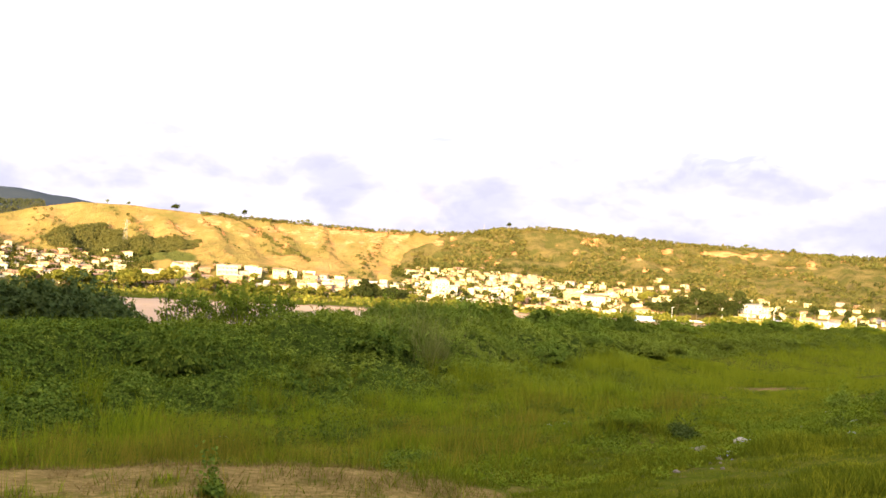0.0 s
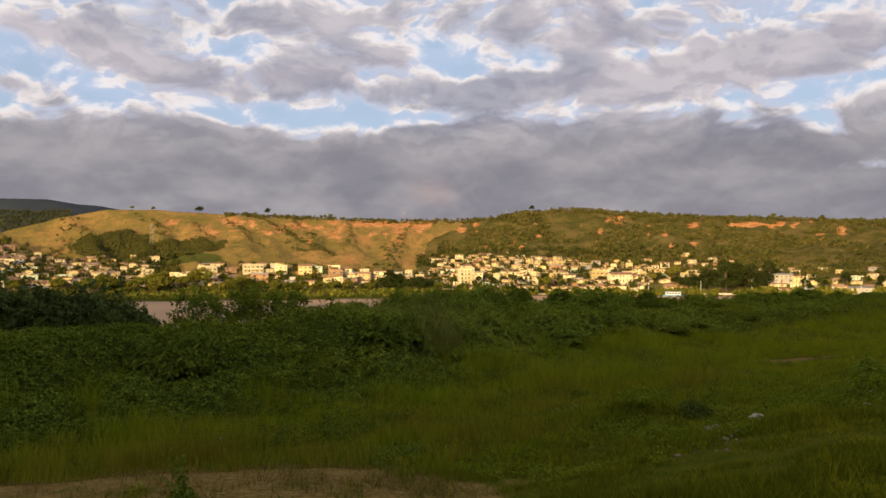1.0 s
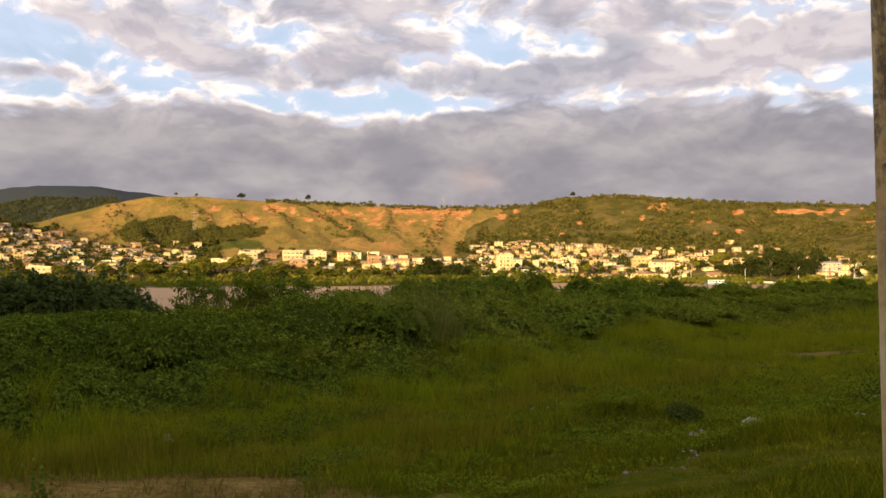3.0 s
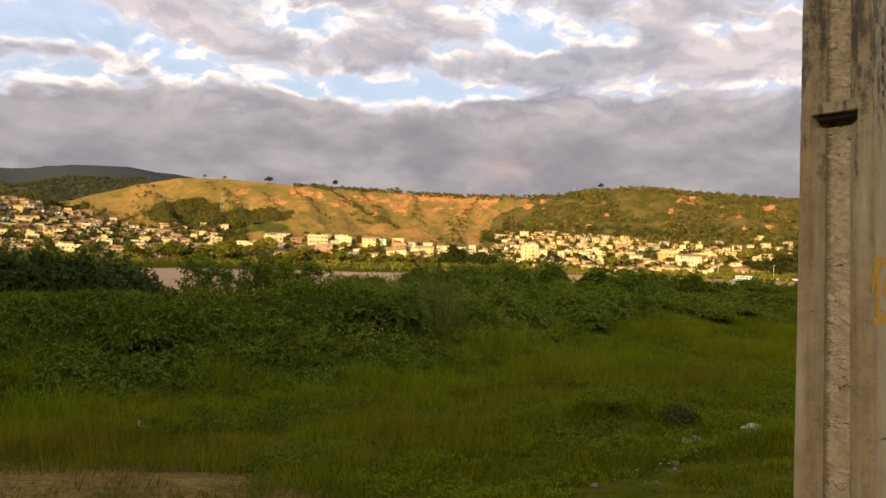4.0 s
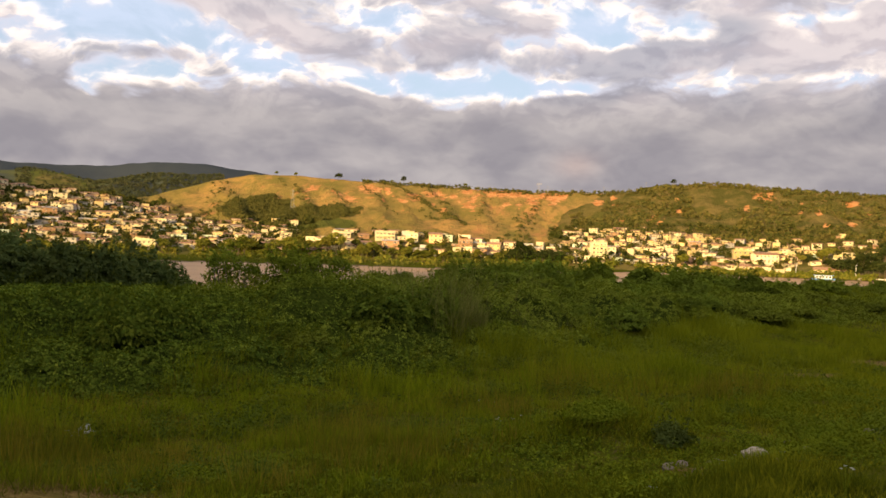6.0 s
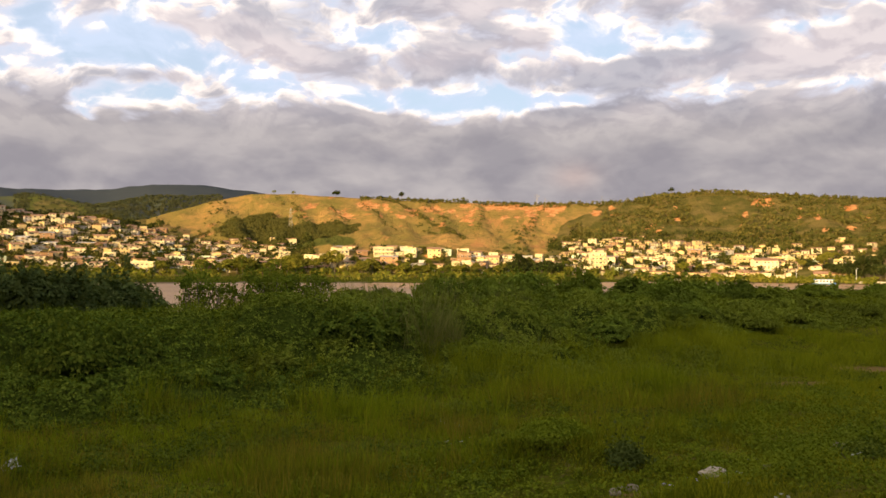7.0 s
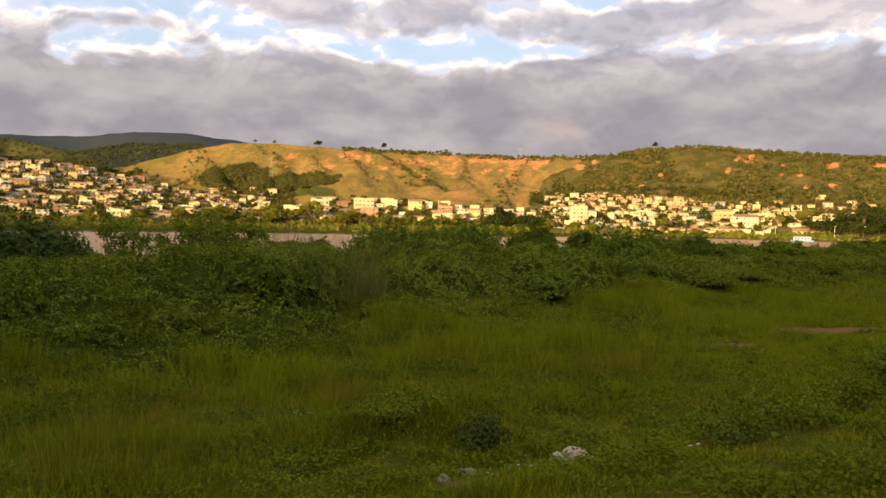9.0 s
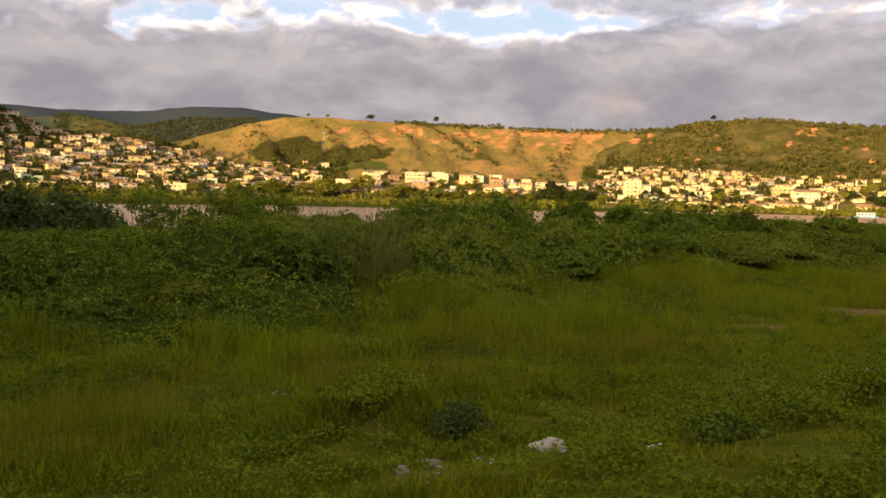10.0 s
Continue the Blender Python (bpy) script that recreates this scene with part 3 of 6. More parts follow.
def sprays(at, up, length, per, rng, wide=0.9, droop=0.35, loose=0.35):
    """Sprays of leaves: at (n,3) centres, up (n,3) the way each spray faces; per leaves stand round each centre, their tips drooping."""
    n = len(at)
    up = up / (np.linalg.norm(up, axis=1, keepdims=True) + 1e-9)
    one = np.cross(up, rng.normal(size=(n, 3)))
    one /= np.linalg.norm(one, axis=1, keepdims=True) + 1e-9
    two = np.cross(up, one)
    rep_ = lambda q: np.repeat(q, per, 0)
    a = np.tile(np.arange(per) * 2 * math.pi / per, n) + rng.normal(0, 0.35, n * per)
    up, c = rep_(up), rep_(at)
    axis = rep_(one) * np.cos(a)[:, None] + rep_(two) * np.sin(a)[:, None]
    axis = axis + up * rng.normal(0.10, loose, (n * per, 1)) - np.array([0, 0, 1.0]) * droop * rng.random((n * per, 1))
    axis /= np.linalg.norm(axis, axis=1, keepdims=True)
    side = np.cross(axis, up + 0.35 * rng.normal(size=up.shape))
    side /= np.linalg.norm(side, axis=1, keepdims=True) + 1e-9
    L = length * rep_(rng.uniform(0.65, 1.35, (n, 1))) * rng.uniform(0.75, 1.2, (n * per, 1))
    base = c + axis * L * rng.uniform(0.10, 0.55, (n * per, 1)) + up * L * rng.normal(0, 0.25, (n * per, 1))
    mid = base + axis * L * 0.45
    lift = np.cross(side, axis)
    verts = np.stack([base, mid + side * L * wide * 0.5, base + axis * L - np.array([0, 0, 1.0]) * 0.15 * L, mid - side * L * wide * 0.5 + lift * L * 0.08], 1).reshape(-1, 3)
    k = np.arange(n * per)[:, None] * 4
    return verts, np.concatenate([k + [0, 2, 1], k + [0, 3, 2]], 1).reshape(-1, 3)


def lobes_points(lobes, count, rng, depth=0.35, low=-0.3):
    """Points and outward directions over a union of ovals (centre, radii)."""
    sizes = np.array([rx * ry + rx * rz + ry * rz for _, (rx, ry, rz) in lobes])
    which = rng.choice(len(lobes), count, p=sizes / sizes.sum())
    d = rng.normal(size=(count, 3))
    d /= np.linalg.norm(d, axis=1, keepdims=True)
    d[:, 2] = np.where(d[:, 2] < low, -d[:, 2], d[:, 2])
    c = np.array([l[0] for l in lobes])[which]
    s = np.array([l[1] for l in lobes])[which]
    k = 1 - depth * rng.random((count, 1)) ** 1.5 + 0.10 * rng.normal(size=(count, 1))
    return c + d * s * k, d / s

# ---- the pole beside the line ----
LICHEN_FROM = 3.75                           # height over the pole's foot from which lichen darkens it


def concrete():
    mat, n = material("weathered_concrete")
    place = n.add("ShaderNodeTexCoord").outputs["Object"]
    streak = n.noise(n.v("MULTIPLY", place, (9.0, 9.0, 1.6)), 1.6, 6.0, 0.68)
    blot = n.noise(place, 7.0, 6.0, 0.65)
    grit = n.noise(place, 120.0, 4.0, 0.6)
    colour = n.mix(n.step(streak, 0.28, 0.74), (0.395, 0.312, 0.168), (0.492, 0.402, 0.236))
    colour = n.mix(n.step(n.noise(place, 22.0, 6.0, 0.7), 0.50, 0.72), colour, (0.38, 0.325, 0.21))
    colour = n.mix(n.m("MULTIPLY", n.step(blot, 0.50, 0.70), 0.6), colour, (0.27, 0.190, 0.100))
    # warm sky light painted on the side facing along the line, with brown mottling
    side = n.m("MULTIPLY", n.step(n.add("ShaderNodeSeparateXYZ", Vector=place).outputs[0], -0.045, -0.075), n.step(n.noise(n.v("MULTIPLY", place, (10.0, 10.0, 0.8)), 1.5, 5.0, 0.6), 0.30, 0.62))
    colour = n.mix(n.m("MULTIPLY", side, 0.72), colour, n.mix(n.step(n.noise(place, 13.0, 6.0, 0.7), 0.40, 0.62), (0.37, 0.245, 0.100), (0.215, 0.140, 0.062)))
    # black lichen that thickens towards the top, in runs and blotches
    up = n.add("ShaderNodeSeparateXYZ", Vector=place).outputs[2]
    runs = n.m("ADD", n.m("MULTIPLY", n.noise(n.v("MULTIPLY", place, (14.0, 14.0, 3.0)), 1.0, 6.0, 0.7), 0.6), n.m("MULTIPLY", n.noise(place, 16.0, 6.0, 0.7), 0.4))
    grown = n.m("MULTIPLY", n.step(up, LICHEN_FROM, LICHEN_FROM + 0.45), 0.13)
    colour = n.mix(n.m("MULTIPLY", n.step(n.m("ADD", runs, grown), 0.57, 0.70), 0.85), colour, (0.075, 0.066, 0.048))
    pits = n.add("ShaderNodeTexVoronoi", Vector=n.v("ADD", place, n.v("MULTIPLY", n.add("ShaderNodeTexNoise", Vector=place, Scale=40.0).outputs["Color"], (0.03, 0.03, 0.03))), Scale=60.0)
    pit = n.m("SUBTRACT", 1.0, n.step(pits.outputs["Distance"], 0.10, 0.24))
    pit = n.m("MULTIPLY", pit, n.step(n.noise(place, 9.0, 3.0), 0.55, 0.68))
    colour = n.mix(pit, colour, (0.10, 0.075, 0.05))
    height_map = n.m("SUBTRACT", n.m("ADD", n.m("MULTIPLY", grit, 0.25), n.m("MULTIPLY", blot, 0.8)), pit)
    finish(n, colour, 0.9, height_map, 0.006, spec=0.2)
    return mat


def crumbly():
    mat, n = material("spalled_concrete")
    place = n.add("ShaderNodeTexCoord").outputs["Object"]
    blot = n.noise(place, 18.0, 6.0, 0.7)
    squash = n.v("MULTIPLY", place, (0.35, 0.35, 2.2))
    cells = n.add("ShaderNodeTexVoronoi", Vector=n.v("ADD", squash, n.v("MULTIPLY", n.add("ShaderNodeTexNoise", Vector=place, Scale=25.0).outputs["Color"], (0.05, 0.05, 0.05))), Scale=26.0)
    cells.feature = "DISTANCE_TO_EDGE"
    crack = n.m("SUBTRACT", 1.0, n.step(cells.outputs["Distance"], 0.006, 0.034))
    crack = n.m("MULTIPLY", crack, n.step(n.noise(place, 9.0, 3.0), 0.44, 0.58))
    colour = n.mix(n.step(blot, 0.35, 0.65), (0.42, 0.325, 0.165), (0.60, 0.475, 0.262))
    colour = n.mix(n.step(n.noise(place, 14.0, 6.0, 0.7), 0.58, 0.72), colour, (0.20, 0.15, 0.08))
    colour = n.mix(crack, colour, (0.10, 0.075, 0.05))
    # grime in the angle of the groove
    across = n.add("ShaderNodeSeparateXYZ", Vector=place).outputs[1]
    grime = n.step(n.m("ADD", across, n.m("MULTIPLY", n.m("SUBTRACT", n.noise(n.v("MULTIPLY", place, (1.0, 1.0, 3.0)), 22.0, 5.0, 0.7), 0.5), 0.07)), 0.022, 0.048)
    colour = n.mix(n.m("MULTIPLY", grime, 0.75), colour, (0.135, 0.088, 0.040))
    finish(n, colour, 0.95, n.m("SUBTRACT", blot, n.m("MULTIPLY", crack, 1.5)), 0.012, spec=0.2)
    return mat


CONCRETE, CRUMBLY = concrete(), crumbly()
OCHRE_PAINT = grained("ochre_paint", (0.52, 0.265, 0.008), (0.62, 0.335, 0.012), 40.0, 0.75, 0.001, stain=(0.52, 0.30, 0.03))
POCKET_SHADE = grained("pocket_shade", (0.030, 0.025, 0.018), (0.075, 0.060, 0.042), 40.0)
BLACK_PAINT = grained("black_stencil", (0.03, 0.03, 0.03), (0.06, 0.055, 0.05), 30.0, 0.7)

POLE_AT = Vector((3.345, 5.985, 0))           # middle of the shaft at the height of the eye
POLE_LEAN = Vector((0.0131, 0.0824))          # how far it leans over the bank, a metre of height
POLE_TURN = 48.0                              # its narrow flat face lies along the line
POLE_TOP = 9.6


def build_pole():
    base_z = float(height(POLE_AT.x, POLE_AT.y)) - 0.6
    root = new("utility_pole")
    foot = POLE_AT + Vector((POLE_LEAN.x * (base_z - EYE), POLE_LEAN.y * (base_z - EYE), base_z))
    tilt = Matrix.Rotation(math.atan(POLE_LEAN.length), 4, Vector((-POLE_LEAN.y, POLE_LEAN.x, 0)))
    root.matrix_world = Matrix.Translation(foot) @ tilt @ pose(0, 0, 0, 0, 0, POLE_TURN)
    tagged(root, "weathered concrete double-T utility pole with painted number", "utility pole")
    tall = POLE_TOP - base_z
    eye = EYE - base_z

    def half(z):
        """Half widths along the line and across it at a height."""
        k = (z - eye)
        return 0.1145 - 0.0030 * k, 0.1530 - 0.0080 * k

    ledges = (eye + 0.675, eye + 3.0, eye - 1.62)

    # the section: flanges towards the line and away from it, a web between them, a groove on either side
    def outline(z):
        a, b = half(z)
        web, lip, mouth = a - 0.052, b * 0.34, b * 0.68
        if any(0 < q - z < 0.046 for q in ledges):
            web = 0.004
        c = 0.012
        pts = [(-a + c, -b), (a - c, -b), (a, -b + c), (a, -mouth), (web, -lip), (web, lip), (a, mouth), (a, b - c), (a - c, b),
               (-a + c, b), (-a, b - c), (-a, mouth), (-web, lip), (-web, -lip), (-a, -mouth), (-a, -b + c)]
        return pts

    bm = bmesh.new()
    rng = random.Random(4)
    levels = np.sort(np.concatenate([np.arange(0, tall + 0.01, 0.12), [q + d for q in ledges for d in (-0.052, -0.044, -0.02, -0.004, 0.004)]]))
    rings = []
    for z in levels:
        rings.append([bm.verts.new((x + rng.uniform(-1, 1) * 0.0012, y + rng.uniform(-1, 1) * 0.0012, z)) for x, y in outline(z)])
    for a, b in zip(rings, rings[1:]):
        for s in range(len(a)):
            bm.faces.new((a[s], a[(s + 1) % len(a)], b[(s + 1) % len(a)], b[s]))
    bm.faces.new(rings[-1])
    bm.faces.new(rings[0][::-1])
    part("shaft", bm, CONCRETE, root)
    # crumbling mortar over the web, inside each groove
    for sign in (-1, 1):
        bm = bmesh.new()
        rows = []
        for z in np.arange(0.05, tall - 0.1, 0.015):
            a, b = half(z)
            row = []
            hollow = 0.07 * any(-0.005 < q - z < 0.046 for q in ledges)
            for k in range(7):
                y = -b * 0.345 + b * 0.69 * k / 6
                bulge = 0.003 + 0.004 * noise.noise((y * 30, z * 9, sign * 3.0)) + 0.004 * noise.noise((y * 60, z * 55, sign))
                row.append(bm.verts.new((sign * (a - 0.052 + bulge - hollow), y, z)))
            rows.append(row)
        for p, q in zip(rows, rows[1:]):
            for k in range(6):
                bm.faces.new((p[k], p[k + 1], q[k + 1], q[k]))
        part("web_mortar", bm, CRUMBLY, root, "flaking pale mortar in the groove")
    # cross ledges that close the groove at intervals, each with a dark pocket below
    for z in ledges:
        a, b = half(z)
        for sign in (-1, 1):
            bm = bmesh.new()
            box(bm, (min(sign * (a - 0.055), sign * (a - 0.003)), -b * 0.66, z), (max(sign * (a - 0.055), sign * (a - 0.003)), b * 0.66, z + 0.050), 0.004)
            part("ledge", bm, CONCRETE, root)
            # near-black block that paints the shade inside the pocket
            bm = bmesh.new()
            box(bm, (min(sign * (a - 0.060), sign * (a - 0.022)), -b * 0.56, z - 0.026), (max(sign * (a - 0.060), sign * (a - 0.022)), b * 0.56, z - 0.001), 0.008)
            part("recess", bm, POCKET_SHADE, root, "dark block for the shade below the ledge")

    def stroke(name, points, widths, z0, face_y, mat, parent):
        """A painted brush stroke on the face towards the line, in metres across and up."""
        bm = bmesh.new()
        rows = []
        points, widths = [(1.08 * x - 0.003, 1.06 * z) for x, z in points], [1.22 * w for w in widths]
        if len(points) > 4:
            # round the stroke off between its points
            at = np.arange(len(points))
            fine = np.linspace(0, len(points) - 1, 6 * len(points))
            soften = np.array([0.25, 0.5, 0.25])
            xs, zs, ws = (np.interp(fine, at, [p[0] for p in points]), np.interp(fine, at, [p[1] for p in points]), np.interp(fine, at, widths))
            for _ in range(5):
                xs[1:-1], zs[1:-1] = np.convolve(xs, soften, "valid"), np.convolve(zs, soften, "valid")
            points, widths = list(zip(xs.tolist(), zs.tolist())), [1.12 * q for q in ws.tolist()]
        for k, ((x, z), w) in enumerate(zip(points, widths)):
            p0, p1 = points[max(k - 1, 0)], points[min(k + 1, len(points) - 1)]
            t = Vector((p1[0] - p0[0], p1[1] - p0[1])).normalized()
            nrm = Vector((-t.y, t.x))
            w = w * (1 + 0.10 * noise.noise((x * 60, z * 60, 1)))
            row = []
            for s in (-1, 1):
                row.append(bm.verts.new((x + nrm.x * w * s / 2, face_y(z0 + z), z0 + z + nrm.y * w * s / 2)))
            rows.append(row)
        for p, q in zip(rows, rows[1:]):
            bm.faces.new((p[0], p[1], q[1], q[0]))
        bmesh.ops.recalc_face_normals(bm, faces=bm.faces)
        bmesh.ops.subdivide_edges(bm, edges=bm.edges, cuts=1)
        bmesh.ops.solidify(bm, geom=bm.faces, thickness=0.0006)
        return part(name, bm, mat, parent)

    def front(z):
        return -half(z)[1] - 0.0012

    z0 = eye - 0.228
    stroke("digit", [(-0.096, 0.122), (-0.080, 0.165), (-0.060, 0.225), (-0.044, 0.275)], [0.014, 0.024, 0.030, 0.010], z0, front, OCHRE_PAINT, root)
    stroke("digit", [(-0.042, 0.268), (-0.042, 0.19), (-0.043, 0.10), (-0.044, 0.02)], [0.026, 0.030, 0.030, 0.032], z0, front, OCHRE_PAINT, root)
    stroke("digit", [(-0.088, 0.012), (-0.055, 0.010), (-0.012, 0.013)], [0.024, 0.024, 0.028], z0, front, OCHRE_PAINT, root)
    stroke("digit", [(-0.004, 0.250), (0.040, 0.247), (0.094, 0.252)], [0.032, 0.028, 0.024], z0, front, OCHRE_PAINT, root)
    stroke("digit", [(0.088, 0.250), (0.066, 0.200), (0.034, 0.150), (0.014, 0.126)], [0.022, 0.030, 0.030, 0.024], z0, front, OCHRE_PAINT, root)
    stroke("digit", [(0.010, 0.128), (0.044, 0.138), (0.072, 0.116), (0.082, 0.078), (0.074, 0.040), (0.046, 0.016), (0.020, 0.018), (0.006, 0.038), (0.004, 0.058)],
           [0.024, 0.028, 0.032, 0.034, 0.032, 0.028, 0.024, 0.022, 0.012], z0, front, OCHRE_PAINT, root)
    # a crack across the face towards the line, chipped at its corner
    CRACK = grained("crack", (0.03, 0.022, 0.015), (0.06, 0.045, 0.03), 30.0)
    stroke("crack", [(-0.02, -0.445), (0.01, -0.440), (0.03, -0.446), (0.055, -0.432), (0.075, -0.428), (0.092, -0.414)], [0.002, 0.005, 0.004, 0.007, 0.006, 0.011], z0, front, CRACK, root)
    # a column of small stencilled marks, too small to read
    for k in range(7):
        bm = bmesh.new()
        z = eye + 0.695 + 0.058 * k
        box(bm, (0.028, front(z) - 0.001, z), (0.040 + 0.004 * (k % 2), front(z) + 0.001, z + 0.020 + 0.006 * (k % 3)))
        part("stencil_mark", bm, BLACK_PAINT, root, "small black stencilled mark")


build_pole()

# ---- the town across the river ----
def plaster(name, a, b):
    return grained(name, a, b, 0.5, 0.85, 0.02, stain=tuple(0.72 * v for v in a), spread=0.24, fine=9.0)


WALLS = [plaster("white_plaster", (0.56, 0.48, 0.29), (0.77, 0.67, 0.43)), plaster("cream_plaster", (0.54, 0.41, 0.19), (0.71, 0.56, 0.28)),
         plaster("salmon_plaster", (0.48, 0.38, 0.21), (0.56, 0.46, 0.28)), plaster("bare_brick", (0.26, 0.15, 0.08), (0.34, 0.21, 0.115)),
         plaster("grey_mortar", (0.38, 0.35, 0.31), (0.50, 0.46, 0.41)), plaster("ochre_plaster", (0.44, 0.34, 0.14), (0.54, 0.42, 0.19)),
         plaster("pale_green_plaster", (0.45, 0.55, 0.40), (0.55, 0.64, 0.50))]
TILE = grained("clay_roof_tiles", (0.20, 0.105, 0.055), (0.36, 0.21, 0.12), 1.2, 0.9, 0.03, stain=(0.15, 0.09, 0.06), spread=0.2)
SLAB = grained("roof_slab", (0.30, 0.28, 0.26), (0.46, 0.43, 0.40), 0.8, 0.9, 0.02, stain=(0.18, 0.16, 0.15), spread=0.15)
SHEET = grained("fibre_cement_sheets", (0.38, 0.36, 0.34), (0.52, 0.50, 0.47), 1.0, 0.8, 0.03, stain=(0.22, 0.19, 0.17), spread=0.15)
DOORWOOD = grained("door_wood", (0.12, 0.07, 0.04), (0.20, 0.12, 0.07), 3.0, 0.6)
FRAME = grained("window_frame_paint", (0.55, 0.52, 0.48), (0.68, 0.66, 0.62), 3.0, 0.6)


def pane_material():
    mat, n = material("window_glass")
    place = n.add("ShaderNodeTexCoord").outputs["Object"]
    finish(n, n.mix(n.noise(place, 2.0), (0.015, 0.018, 0.022), (0.05, 0.055, 0.06)), 0.12, spec=0.5)
    return mat


PANE = pane_material()


def window_mesh(w, h, glazed=True):
    """A framed window whose pane lies back in the frame, one connected piece."""
    bm = bmesh.new()
    face = bm.faces.new([bm.verts.new(p) for p in ((-w / 2, 0.04, 0), (w / 2, 0.04, 0), (w / 2, 0.04, h), (-w / 2, 0.04, h))])
    front = bmesh.ops.extrude_face_region(bm, geom=[face])["geom"]
    bmesh.ops.translate(bm, vec=(0, -0.12, 0), verts=[v for v in front if isinstance(v, bmesh.types.BMVert)])
    pane = [f for f in front if isinstance(f, bmesh.types.BMFace)]
    bmesh.ops.inset_region(bm, faces=pane, thickness=0.11)
    deep = bmesh.ops.extrude_face_region(bm, geom=pane)["geom"]
    bmesh.ops.delete(bm, geom=pane, context="FACES_ONLY")
    bmesh.ops.translate(bm, vec=(0, 0.06, 0), verts=[v for v in deep if isinstance(v, bmesh.types.BMVert)])
    bmesh.ops.recalc_face_normals(bm, faces=bm.faces)
    for f in deep:
        if isinstance(f, bmesh.types.BMFace):
            f.material_index = 1
    if not glazed:
        bmesh.ops.delete(bm, geom=[f for f in bm.faces if f.material_index == 1], context="FACES_ONLY")
    mesh = bpy.data.meshes.new("window")
    bm.to_mesh(mesh)
    bm.free()
    mesh.materials.append(FRAME)
    mesh.materials.append(PANE)
    return mesh


def pane_mesh(w, h):
    """Two panes with a bar between them, to stand in an open frame."""
    bm = bmesh.new()
    for x0, x1 in ((-w / 2 + 0.10, -0.03), (0.03, w / 2 - 0.10)):
        box(bm, (x0, -0.02, 0.10), (x1, 0.0, h - 0.10))
    box(bm, (-0.03, -0.05, 0.10), (0.03, 0.0, h - 0.10))
    for f in bm.faces[-6:]:
        f.material_index = 1
    mesh = bpy.data.meshes.new("pane")
    bm.to_mesh(mesh)
    bm.free()
    mesh.materials.append(PANE)
    mesh.materials.append(FRAME)
    return mesh


WINDOWS = {size: window_mesh(*size) for size in ((1.3, 1.2), (0.9, 1.0), (2.0, 1.3))}


def door_mesh():
    bm = bmesh.new()
    box(bm, (-0.5, -0.04, 0), (0.5, 0.06, 2.1), 0.02)
    for z in (0.2, 1.15):
        box(bm, (-0.36, -0.06, z), (0.36, -0.03, z + 0.75), 0.01)
    mesh = bpy.data.meshes.new("door")
    bm.to_mesh(mesh)
    bm.free()
    mesh.materials.append(DOORWOOD)
    return mesh


DOOR = door_mesh()
OPEN_FRAMES = {size: window_mesh(*size, glazed=False) for size in WINDOWS}
PANES = {size: pane_mesh(*size) for size in WINDOWS}


def knob_mesh():
    bm = bmesh.new()
    bmesh.ops.create_icosphere(bm, subdivisions=1, radius=0.05, matrix=Matrix.Translation((0.38, -0.09, 1.0)))
    mesh = bpy.data.meshes.new("door_handle")
    bm.to_mesh(mesh)
    bm.free()
    mesh.materials.append(FRAME)
    return mesh


KNOB = knob_mesh()


